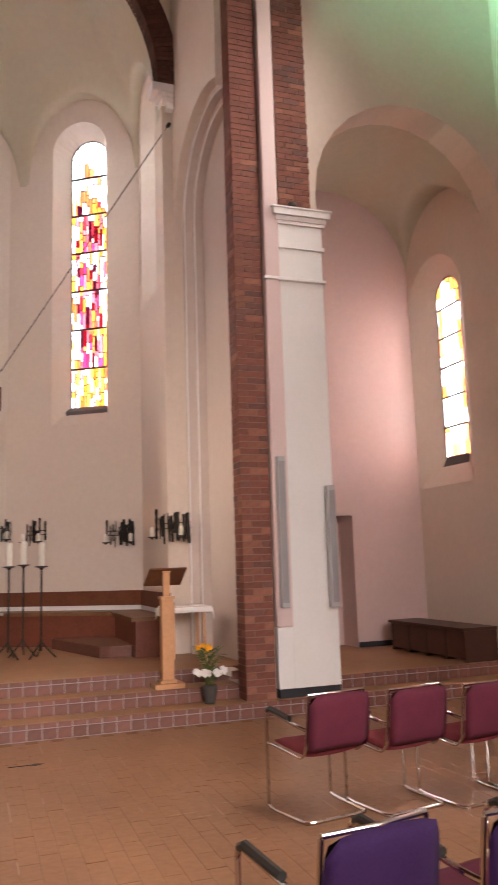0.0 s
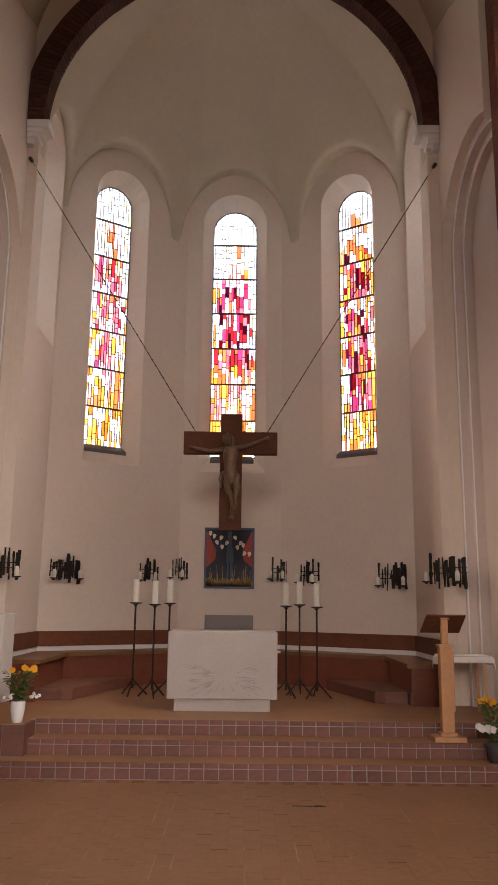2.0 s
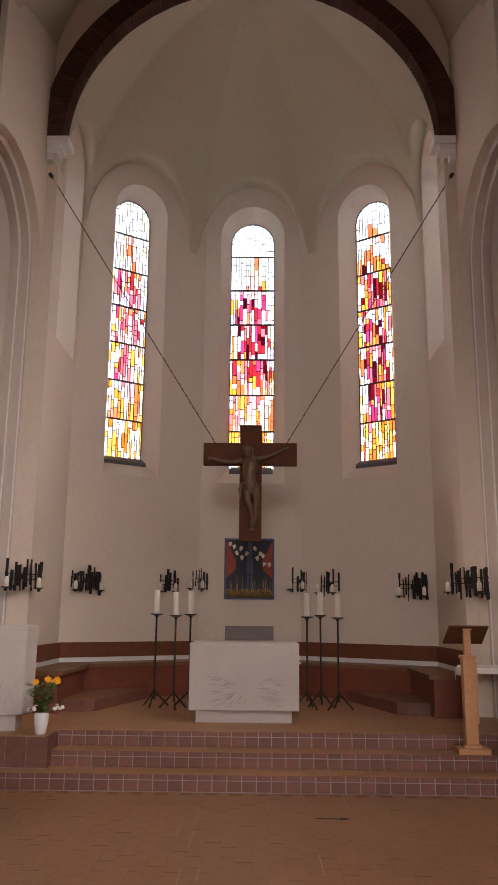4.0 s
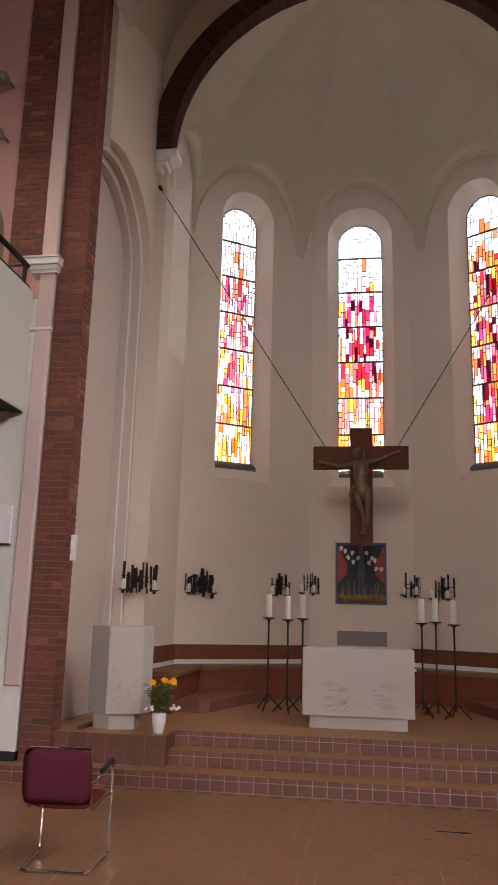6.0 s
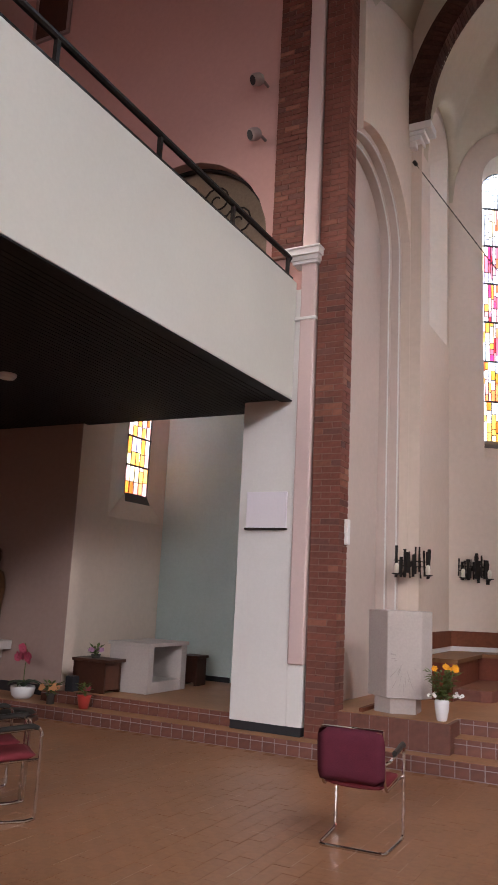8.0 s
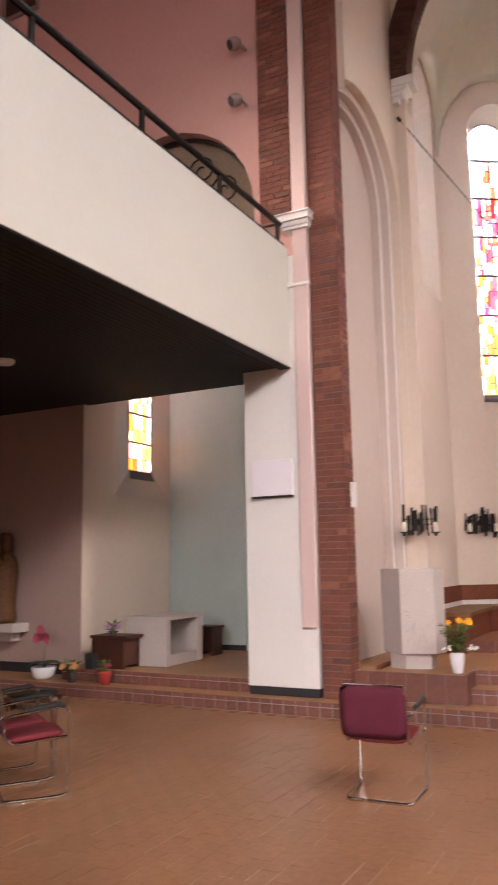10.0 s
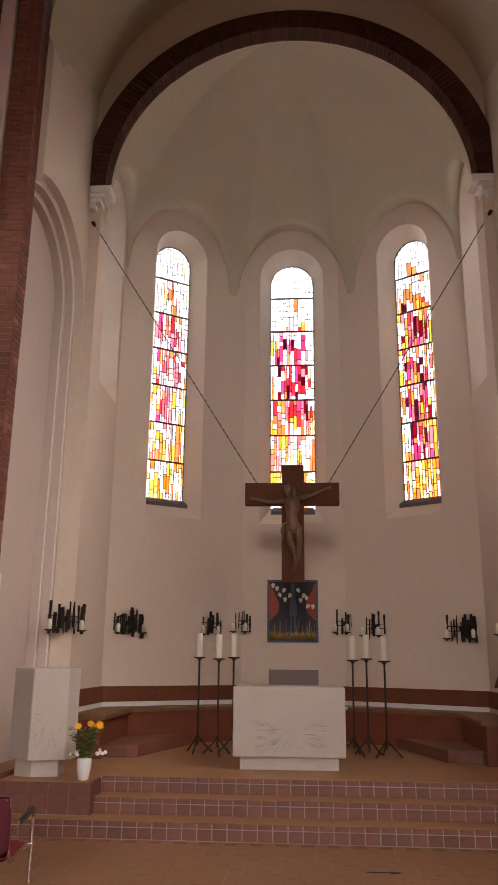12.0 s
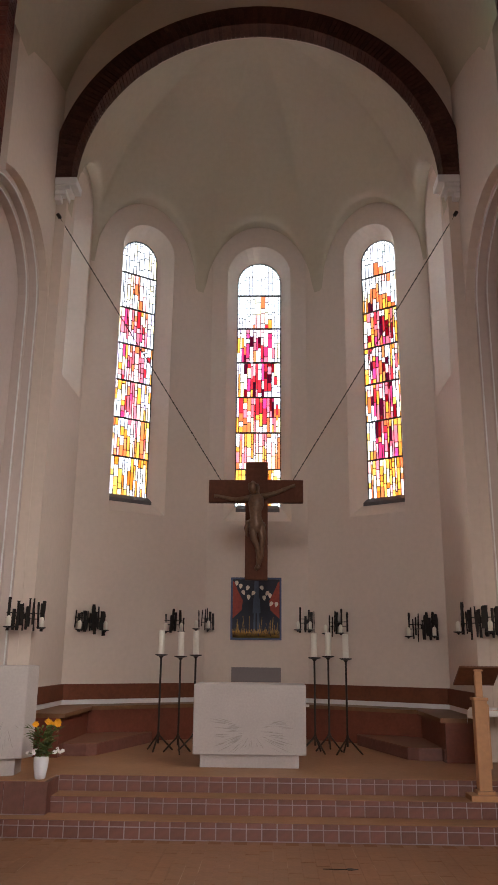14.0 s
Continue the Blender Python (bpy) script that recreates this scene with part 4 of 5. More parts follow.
# ---- sconces ----
def sconce(at, turn, seed, w, label="black wrought iron wall sconce of jagged bars with white candles"):
    """Jagged vertical bars of different lengths with two candle plates; the wall is behind (+y)."""
    rng = random.Random(seed)
    t = thing("wall_sconce", at, label, "sconce", "iron wall sconces", turn)
    n = int(w / 0.043)
    for k in range(n):
        if rng.random() < 0.18 and 0 < k < n - 1:
            continue
        u = -w / 2 + w * (k + 0.5) / n + rng.uniform(-0.01, 0.01)
        zc, hh = rng.uniform(-0.05, 0.06), rng.uniform(0.13, 0.22)
        bw = rng.choice((0.010, 0.014, 0.020, 0.026))
        bm = bmesh.new()
        z, px = zc - hh, bw * rng.uniform(0.6, 1)
        prof = []
        while z < zc + hh:
            prof.append((px, z))
            z += rng.uniform(0.03, 0.09)
            px = bw * rng.uniform(0.65, 1.15)
        prof.append((px, zc + hh))
        tilt = rng.uniform(-0.05, 0.05)
        y0 = -rng.uniform(0.05, 0.10)
        rings = [[bm.verts.new((u + sx2 * p + tilt * z, y0 + sy2 * p * 0.7, z)) for sx2, sy2 in ((-1, -1), (1, -1), (1, 1), (-1, 1))] for p, z in prof]
        for a, b in zip(rings, rings[1:]):
            for q in range(4):
                bm.faces.new((a[q], a[(q + 1) % 4], b[(q + 1) % 4], b[q]))
        bm.faces.new(rings[0][::-1]), bm.faces.new(rings[-1])
        part("iron_bar", bm, IRON, t)
    for zc in (-0.03, 0.04):
        boxpart("cross_tie", IRON, t, -w / 2 + 0.02, w / 2 - 0.02, -0.04, -0.028, zc - 0.006, zc + 0.006)
    boxpart("wall_bracket", IRON, t, -0.03, 0.03, -0.06, 0.0, -0.03, 0.03)
    for u in (-w / 2 + 0.05, w / 2 - 0.02) if seed % 2 else (-w / 2 - 0.01, w / 2 - 0.10):
        bm = bmesh.new()
        lathe(bm, [(0.008, -0.03), (0.02, -0.012), (0.062, 0.0), (0.065, 0.010), (0.01, 0.011)], 14, (u, -0.15, -0.15))
        tube(bm, [(u, -0.15, -0.158), (u, -0.06, -0.14)], 0.009, 6)
        plate = part("candle_plate", bm, IRON, t)
        bm = bmesh.new()
        lathe(bm, [(0.030, 0.0), (0.031, 0.10), (0.022, 0.125), (0.008, 0.135)], 14, (u, -0.15, -0.139))
        part("candle", bm, LINEN, plate, "short white candle", True)
    return t


for sx in (-1, 1):
    f = on_slant(sx)
    deg = -sx * math.degrees(SLANT)
    sconce((*f(0.62, 0, 0)[:2], 2.28), deg, 5 + sx, 0.38)
    sconce((*f(2.12, 0, 0)[:2], 2.27 if sx < 0 else 2.22), deg, 9 + sx * 2, 0.50)
    sconce((sx * 0.87, BACK[1], 2.34), 0, 13 + sx, 0.30)
    sconce((sx * 3.05, 0.78 if sx < 0 else 0.82, 2.23), -sx * 48, 17 + 3 * sx, 0.58)

# ---- ambo, lectern, table, flowers ----
ambo = thing("ambo", (-2.74, -0.78, 0.48), "pale limestone ambo with angled carved front on a plinth", "ambo", "", 8)
bm = bmesh.new()
prism(bm, [(-0.36, 0.10), (-0.09, -0.20), (0.29, -0.10), (0.38, 0.12), (0.30, 0.32), (-0.30, 0.32)], 0.17, 1.14)
bmesh.ops.bevel(bm, geom=list(bm.edges), offset=0.008, segments=1, affect="EDGES")
part("body", bm, STONE, ambo)
bm = bmesh.new()
prism(bm, [(-0.26, 0.0), (-0.06, -0.13), (0.22, -0.06), (0.24, 0.26), (-0.26, 0.26)], 0.0, 0.172)
part("plinth", bm, STONE, ambo)
rays(ambo, 0.10, 0.62, 0, 0.10, 21, 60, 1.3, 0.17, 0.2, 1.1, lambda u, z: (u, -0.20 + (u + 0.09) * 0.263 - 0.001, z))

lectern = thing("lectern", (2.50, -0.86, 0.32), "light wooden lectern with a square post and dark sloping book rest", "lectern")
for nm, a in (("base", (-0.175, 0.175, -0.14, 0.14, 0.0, 0.055)), ("base_block", (-0.095, 0.095, -0.08, 0.08, 0.055, 0.09)), ("post", (-0.068, 0.068, -0.06, 0.06, 0.09, 1.0)), ("collar", (-0.083, 0.083, -0.075, 0.075, 0.99, 1.02)), ("neck", (-0.038, 0.038, -0.03, 0.03, 1.02, 1.30)), ("neck_cap", (-0.05, 0.05, -0.04, 0.04, 1.29, 1.31))):
    boxpart(nm, OAK, lectern, *a, 0.006)
boxpart("side_rail", OAK, lectern, 0.070, 0.095, -0.02, 0.04, 0.30, 0.95, 0.004)
bm = bmesh.new()
vs = [bm.verts.new(p) for p in ((-0.24, 0.12, 1.14), (0.20, 0.12, 1.14), (0.24, -0.05, 1.33), (-0.20, -0.05, 1.33), (-0.24, 0.135, 1.155), (0.20, 0.135, 1.155), (0.24, -0.035, 1.345), (-0.20, -0.035, 1.345))]
for f in ((0, 1, 2, 3), (4, 7, 6, 5), (0, 4, 5, 1), (1, 5, 6, 2), (2, 6, 7, 3), (3, 7, 4, 0)):
    bm.faces.new([vs[i] for i in f])
part("book_rest", bm, WOOD, lectern, "dark brown sloping book rest")

CLOTH = mat("white_cloth", (0.80, 0.78, 0.76), 0.85, vary=0.04, bump=0.1, grain=60)
ctable = thing("side_table", (2.98, 0.15, 0.48), "small light wooden side table with slanted legs", "table")
boxpart("tabletop", OAK, ctable, -0.30, 0.30, -0.22, 0.22, 0.645, 0.685, 0.005)
for x in (-0.24, 0.22):
    for y in (-0.17, 0.17):
        bm = bmesh.new()
        tube(bm, [(x, y, 0.0), (x * 0.95, y * 0.95, 0.65)], 0.026, 4)
        part("leg", bm, OAK, ctable)
cloth = thing("tablecloth", (2.98, 0.15, 1.165), "white linen cloth spread over the side table", "tablecloth")
bm = bmesh.new()
n = 20
g = [[None] * (n + 1) for _ in range(n + 1)]
for i in range(n + 1):
    for j in range(n + 1):
        u, v = -0.42 + 0.84 * i / n, -0.30 + 0.60 * j / n
        ox, oy = max(0, abs(u) - 0.305), max(0, abs(v) - 0.225)
        drop = ox + oy
        x = math.copysign(min(abs(u), 0.305 + ox * 0.18), u)
        y = math.copysign(min(abs(v), 0.225 + oy * 0.18), v)
        g[i][j] = bm.verts.new((x + 0.01 * math.sin(11 * v + 3) * (drop > 0.02), y + 0.01 * math.sin(13 * u) * (drop > 0.02), 0.004 - drop))
for i in range(n):
    for j in range(n):
        bm.faces.new((g[i][j], g[i + 1][j], g[i + 1][j + 1], g[i][j + 1]))
part("linen", bm, CLOTH, cloth, "", True)

LEAF = mat("leaf_green", (0.11, 0.15, 0.045), 0.6, vary=0.4, bump=0.1, rand=0.5, island=True)
YELLOW = mat("yellow_petal", (0.80, 0.36, 0.01), 0.6, vary=0.2)
PALEFL = mat("white_petal", (0.72, 0.68, 0.66), 0.7, vary=0.1)
PINKFL = mat("pink_petal", (0.48, 0.08, 0.14), 0.7, vary=0.2)
PEACH = mat("peach_petal", (0.70, 0.35, 0.16), 0.7, vary=0.2)
PORC = mat("porcelain", (0.76, 0.77, 0.80), 0.25, vary=0.03, bump=0.0)
REDPOT = mat("red_pot", (0.45, 0.06, 0.05), 0.4, vary=0.1)
EARTH = mat("dark_pot", (0.06, 0.05, 0.045), 0.7, vary=0.2)


def bloom(bm, c, r, face, petals, rng):
    """A flower head: a ring of petals and a domed middle."""
    z = Vector(face).normalized()
    x = z.orthogonal().normalized()
    y = z.cross(x)
    c = Vector(c)
    for k in range(petals):
        a = 2 * math.pi * k / petals + rng.uniform(-0.1, 0.1)
        d, s = math.cos(a) * x + math.sin(a) * y, -math.sin(a) * x + math.cos(a) * y
        tip = c + d * r * rng.uniform(0.85, 1.1) + z * r * rng.uniform(0.0, 0.35)
        mid = c + d * r * 0.55 + z * r * 0.12
        w = r * 1.9 / petals * 2
        bm.faces.new([bm.verts.new(p) for p in (c + d * r * 0.12, mid + s * w, tip, mid - s * w)])
    lathe_pts = [c + z * r * 0.16]
    ring = [bm.verts.new(c + (math.cos(q * 0.785) * x + math.sin(q * 0.785) * y) * r * 0.3 + z * r * 0.05) for q in range(8)]
    top = bm.verts.new(lathe_pts[0])
    for q in range(8):
        bm.faces.new((ring[q], ring[(q + 1) % 8], top))


def bouquet(name, at, vase, vase_mat, vase_name, blooms, leaves, spread, height, label, category, seed):
    """A pot or vase with stems, many leaves and flower heads. blooms: material, count, radius, petals, share of the height."""
    rng = random.Random(seed)
    t = thing(name, at, label, category)
    bm = bmesh.new()
    lathe(bm, vase, 20)
    part(vase_name, bm, vase_mat, t, "", True)
    top = vase[-1][1]
    bm, lf = bmesh.new(), bmesh.new()
    heads = []
    for m, count, r, petals, share in blooms:
        for k in range(count):
            a = rng.uniform(0, 2 * math.pi)
            e = Vector((spread * rng.uniform(0.3, 1) * math.cos(a), spread * rng.uniform(0.3, 1) * math.sin(a), top + height * share * rng.uniform(0.85, 1.05)))
            tube(bm, [(0, 0, top - 0.05), (e.x * 0.4, e.y * 0.4, top + (e.z - top) * 0.5), e], 0.004, 5)
            heads.append((m, e, r * rng.uniform(0.8, 1.15), petals))
    for k in range(leaves):
        a, h = rng.uniform(0, 2 * math.pi), rng.uniform(0.02, 0.92)
        d = Vector((math.cos(a), math.sin(a), rng.uniform(-0.4, 0.9))).normalized()
        base = Vector((spread * 0.75 * h * math.cos(a) * rng.random(), spread * 0.75 * h * math.sin(a) * rng.random(), top + height * h * 0.85))
        ln = rng.uniform(0.05, 0.13)
        s = d.cross(Vector((0, 0, 1))).normalized() * ln * 0.2
        lf.faces.new([lf.verts.new(p) for p in (base, base + d * ln * 0.5 + s + Vector((0, 0, 0.008)), base + d * ln, base + d * ln * 0.5 - s + Vector((0, 0, 0.008)))])
    part("stem", bm, LEAF, t)
    tagged(part("leaves", lf, LEAF, t, "green foliage"), kind="stuff")
    for m, e, r, petals in heads:
        hb = bmesh.new()
        bloom(hb, e, r, (rng.uniform(-0.5, 0.5), -0.9, rng.uniform(0.1, 0.8)), petals, rng)
        part("flower_head", hb, m, t)
    return t


VASE = [(0.045, 0.0), (0.055, 0.01), (0.075, 0.12), (0.08, 0.19), (0.075, 0.215), (0.065, 0.22)]
bouquet("flower_vase", (-2.17, -1.02, 0.48), VASE, PORC, "vase", [(YELLOW, 5, 0.045, 14, 0.95), (PALEFL, 14, 0.022, 6, 0.15)], 190, 0.24, 0.36, "white vase of yellow sunflowers and small white blossoms", "flowers", 3)
bouquet("flower_vase", (2.90, -1.20, 0.16), [(0.05, 0.0), (0.06, 0.02), (0.085, 0.15), (0.08, 0.20)], EARTH, "pot", [(YELLOW, 5, 0.05, 14, 0.8), (PALEFL, 8, 0.05, 7, 0.32)], 170, 0.20, 0.50, "dark pot of yellow sunflowers and white blossoms beside the pier", "flowers", 8)
bouquet("flower_vase", (-4.42, -6.1, 0.0), [(0.10, 0.0), (0.13, 0.25), (0.15, 0.55), (0.14, 0.60)], EARTH, "pot", [(YELLOW, 7, 0.06, 14, 0.8)], 420, 0.30, 0.55, "tall dark pot with yellow flowers and dry foliage", "flowers", 12)
bouquet("flower_pot", (-6.72, -1.41, 0.16), [(0.06, 0.0), (0.09, 0.16), (0.095, 0.17)], REDPOT, "pot", [(PINKFL, 4, 0.03, 6, 0.5)], 50, 0.08, 0.16, "small red flower pot on the chapel step", "flower pot", 15)
bouquet("flower_bowl", (-7.28, -1.41, 0.16), [(0.05, 0.0), (0.05, 0.10), (0.08, 0.14)], EARTH, "bowl", [(PEACH, 9, 0.05, 9, 0.5)], 60, 0.17, 0.16, "glass bowl of peach-coloured blossoms", "flowers", 16)
orchid = thing("orchid_pot", (-7.88, -1.30, 0.16), "crimson orchid with dark strap leaves in a white bowl", "flower pot")
bm = bmesh.new()
lathe(bm, [(0.10, 0.0), (0.15, 0.05), (0.17, 0.14), (0.165, 0.17), (0.15, 0.16)], 20)
part("bowl", bm, PORC, orchid, "white bowl", True)
rng = random.Random(19)
for k in range(7):
    a = 2 * math.pi * k / 7 + rng.uniform(-0.3, 0.3)
    reach = rng.uniform(0.20, 0.32)
    d, side = Vector((math.cos(a), math.sin(a), 0)), Vector((-math.sin(a), math.cos(a), 0))
    bm = bmesh.new()
    rows = []
    for q in range(6):
        f = q / 5
        c = Vector((0, 0, 0.14)) + d * reach * f + Vector((0, 0, 0.30 * f - 0.26 * f * f))
        w = 0.042 * math.sin(math.pi * (0.12 + 0.86 * f)) + 0.004
        rows.append([bm.verts.new(c + side * w * e + Vector((0, 0, 0.012 * abs(e)))) for e in (-1, 0, 1)])
    for r0, r1 in zip(rows, rows[1:]):
        for e in (0, 1):
            bm.faces.new((r0[e], r0[e + 1], r1[e + 1], r1[e]))
    part("strap_leaf", bm, mat("dark_leaf", (0.03, 0.05, 0.025), 0.5, vary=0.3) if k == 0 else bpy.data.materials["dark_leaf"], orchid, "", True)
bm = bmesh.new()
tube(bm, [(0, 0, 0.15), (0.02, -0.02, 0.40), (0.06, -0.04, 0.62), (0.02, -0.06, 0.74)], 0.006, 6)
part("stem", bm, LEAF, orchid)
for k in range(11):
    bm = bmesh.new()
    bloom(bm, (rng.uniform(-0.10, 0.13), rng.uniform(-0.10, 0.03), rng.uniform(0.52, 0.74)), 0.062, (rng.uniform(-0.6, 0.6), -0.9, rng.uniform(-0.2, 0.5)), 5, rng)
    part("flower_head", bm, PINKFL, orchid)
bouquet("flower_pot", (-6.92, -0.98, 0.76), [(0.05, 0.0), (0.07, 0.05)], EARTH, "pot", [(mat("lilac_petal", (0.45, 0.25, 0.40), 0.7), 12, 0.035, 6, 0.6)], 40, 0.14, 0.10, "low bowl of lilac blossoms on a dark bench", "flower pot", 22)


# ---- chairs ----
FABRIC = mat("plum_fabric", (0.10, 0.018, 0.034), 0.9, vary=0.25, bump=0.2, grain=120, stain=5, spec=0.2)
SEATFAB = mat("plum_seat_fabric", (0.17, 0.026, 0.034), 0.9, vary=0.25, bump=0.2, grain=120, stain=5, spec=0.2)
VIOLET = mat("violet_fabric", (0.026, 0.009, 0.048), 0.9, vary=0.25, bump=0.2, grain=120, stain=5, spec=0.2)
CHROME = mat("chrome", (0.62, 0.60, 0.58), 0.12, 1.0, vary=0.05, bump=0.0)
PAD = mat("black_arm_pad", (0.02, 0.018, 0.016), 0.45, vary=0.2)


def pad_mesh(bm, w, d, t, curve, n=8):
    """A cushioned panel, w by d, t thick, bowed by curve, in the xy plane."""
    def pt(u, v, s):
        edge = (1 - (2 * u - 1) ** 6) * (1 - (2 * v - 1) ** 6)
        a, b = 2 * u - 1, 2 * v - 1
        return (a * w / 2 * (1 - 0.07 * b ** 6), b * d / 2 * (1 - 0.07 * a ** 6), s * t * 0.5 * edge ** 0.5 - curve * (2 * u - 1) ** 2 * -1)
    top = [[bm.verts.new(pt(i / n, j / n, 1)) for j in range(n + 1)] for i in range(n + 1)]
    bot = [[top[i][j] if i in (0, n) or j in (0, n) else bm.verts.new(pt(i / n, j / n, -1)) for j in range(n + 1)] for i in range(n + 1)]
    for i in range(n):
        for j in range(n):
            bm.faces.new((top[i][j], top[i + 1][j], top[i + 1][j + 1], top[i][j + 1]))
            q = [bot[i][j], bot[i][j + 1], bot[i + 1][j + 1], bot[i + 1][j]]
            if len(set(q)) > 2 and set(q) != {top[i][j], top[i + 1][j], top[i + 1][j + 1], top[i][j + 1]}:
                bm.faces.new(q)


def chair(cover, seat_cover, label):
    """A cantilever armchair facing +y, its rear floor bar at the origin."""
    t = thing("cantilever_chair", (0, 0, 0), label, "chair", "stackable church chairs")
    r, hw = 0.0125, 0.26
    bm = bmesh.new()
    tube(bm, rounded([(-hw, 0.47, 0.03), (-hw, 0.42, r), (-hw + 0.02, 0.0, r), (hw - 0.02, 0.0, r), (hw, 0.42, r), (hw, 0.47, 0.03)], 0.05), r, 8)
    part("floor_frame", bm, CHROME, t, "chrome floor runner")
    for s in (-1, 1):
        bm = bmesh.new()
        tube(bm, rounded([(s * hw, 0.465, 0.02), (s * hw, 0.47, 0.66), (s * (hw + 0.005), 0.40, 0.665), (s * (hw + 0.005), 0.03, 0.62), (s * (hw - 0.03), -0.01, 0.60)], 0.05), r, 8)
        leg = part("front_leg", bm, CHROME, t)
        bm = bmesh.new()
        tube(bm, [(s * (hw + 0.005), 0.44, 0.665), (s * (hw + 0.005), 0.40, 0.682), (s * (hw + 0.005), 0.14, 0.655)], [0.018, 0.022, 0.02], 8)
        part("arm_pad", bm, PAD, leg, "black arm pad")
        bm = bmesh.new()
        tube(bm, rounded([(s * hw, 0.468, 0.44), (s * (hw - 0.02), 0.40, 0.435), (s * (hw - 0.03), 0.06, 0.405), (s * (hw - 0.03), 0.0, 0.46), (s * (hw - 0.035), -0.045, 0.82)], 0.04), 0.010, 8)
        part("side_tube", bm, CHROME, t)
    bm = bmesh.new()
    tube(bm, [(-hw + 0.035, -0.045, 0.825), (0, -0.065, 0.828), (hw - 0.035, -0.045, 0.825)], 0.010, 8)
    part("top_tube", bm, CHROME, t)
    bm = bmesh.new()
    pad_mesh(bm, 0.47, 0.44, 0.055, 0.012)
    bmesh.ops.transform(bm, matrix=pose(0, 0.24, 0.435, 4, 0, 0), verts=bm.verts)
    part("seat", bm, seat_cover, t, "", True)
    bm = bmesh.new()
    pad_mesh(bm, 0.495, 0.375, 0.06, 0.02)
    bmesh.ops.transform(bm, matrix=pose(0, -0.050, 0.640, 97, 0, 0), verts=bm.verts)
    part("backrest", bm, cover, t, "", True)
    return t


plum = chair(FABRIC, SEATFAB, "chrome cantilever armchair with plum upholstery on the brick floor")
plum.matrix_basis = pose(-2.01, -4.26, 0, 0, 0, 4)
for x, y, a in ((2.69, -4.87, 9), (3.25, -4.95, 8), (3.80, -5.02, 7), (4.36, -5.08, 6), (-4.68, -5.28, -38), (-5.09, -5.02, -34)):
    copy_thing(plum, pose(x, y, 0, 0, 0, a))
viol = chair(VIOLET, FABRIC, "chrome cantilever armchair with dark violet upholstery, close to the aisle")
viol.matrix_basis = pose(1.66, -7.32, 0, 0, 0, 10)
copy_thing(viol, pose(2.27, -7.36, 0, 0, 0, 8))
copy_thing(viol, pose(-3.14, -7.80, 0, 0, 0, -30))

# ---- loudspeakers, notice, small fittings ----
GREYPL = mat("grey_plastic", (0.38, 0.37, 0.38), 0.5, vary=0.06)
for x0, z0, z1 in ((3.76, 1.17, 2.92), (4.39, 1.15, 2.58)):
    sp = thing("column_loudspeaker", (x0, -1.36, z0), "slim grey column loudspeaker on the white pilaster", "loudspeaker", "column loudspeakers")
    boxpart("case", GREYPL, sp, -0.05, 0.05, -0.09, 0.0, 0.0, z1 - z0, 0.01)
    boxpart("grille", mat("speaker_grille", (0.28, 0.27, 0.28), 0.7, vary=0.2, grain=200), sp, -0.04, 0.04, -0.096, -0.088, 0.06, z1 - z0 - 0.06)
LAMPGREY = mat("lamp_grey", (0.32, 0.25, 0.24), 0.5, 0.2, vary=0.15)
for z in (7.86, 8.69):
    sp = thing("spotlight", (-4.63, -1.2, z), "grey round metal spotlight on the pink wall", "spotlight", "wall spotlights")
    bm = bmesh.new()
    tube(bm, [(0.06, 0.0, 0.0), (0.06, -0.10, 0.0), (0.03, -0.16, 0.0)], 0.022, 8)
    part("arm", bm, LAMPGREY, sp)
    bm = bmesh.new()
    axis = Vector((-0.55, -0.70, -0.45)).normalized()
    mid = Vector((0.0, -0.20, 0.0))
    tube(bm, [mid + axis * k for k in (-0.085, -0.07, -0.035, 0.015, 0.06, 0.08)], [0.025, 0.062, 0.085, 0.09, 0.086, 0.08], 18)
    body = part("housing", bm, LAMPGREY, sp, "", True)
    bm = bmesh.new()
    tube(bm, [mid + axis * 0.081, mid + axis * 0.087], 0.064, 18)
    part("lens", bm, DARK, body, "dark glass lens")
sign = thing("notice_board", (-4.23, -1.33, 2.50), "plain white notice panel on the pilaster", "panel")
boxpart("panel", mat("notice_white", (0.80, 0.76, 0.82), 0.35, vary=0.03, bump=0.0), sign, -0.27, 0.27, -0.03, 0.0, 0.02, 0.46, 0.004)
boxpart("ledge", STEEL, sign, -0.28, 0.28, -0.05, 0.0, -0.005, 0.018)
box1 = thing("wall_box", (-3.299, -1.09, 2.50), "small white plastic box on the side of the brick pier", "box")
boxpart("case", WHITE, box1, -0.01, 0.045, -0.04, 0.04, -0.15, 0.15, 0.006)
socket = thing("floor_socket", (-3.05, -0.35, 0.48), "small dark socket box by the chancel wall", "socket box")
boxpart("case", DARK, socket, -0.05, 0.05, -0.05, 0.05, 0.0, 0.13, 0.006)
boxpart("skirting", BAND, socket, -0.05, 0.0, -0.7, -0.05, 0.0, 0.04)
top_vase = thing("plant_vase", (4.10, -1.30, 6.06), "small dark vase standing on the capital", "vase")
bm = bmesh.new()
lathe(bm, [(0.04, 0), (0.07, 0.06), (0.05, 0.11), (0.03, 0.12)], 14)
part("vase_body", bm, EARTH, top_vase)
mark = thing("floor_inlay", (0.85, -2.42, 0.0), "dark arrow-shaped groove in the brick floor", "inlay")
bm = bmesh.new()
prism(bm, [(-0.15, -0.006), (0.05, -0.008), (0.06, -0.03), (0.09, -0.032), (0.15, 0.0), (0.09, 0.03), (0.06, 0.028), (0.05, 0.006), (-0.15, 0.004)], 0.0005, 0.005)
part("groove", bm, DARK, mark)
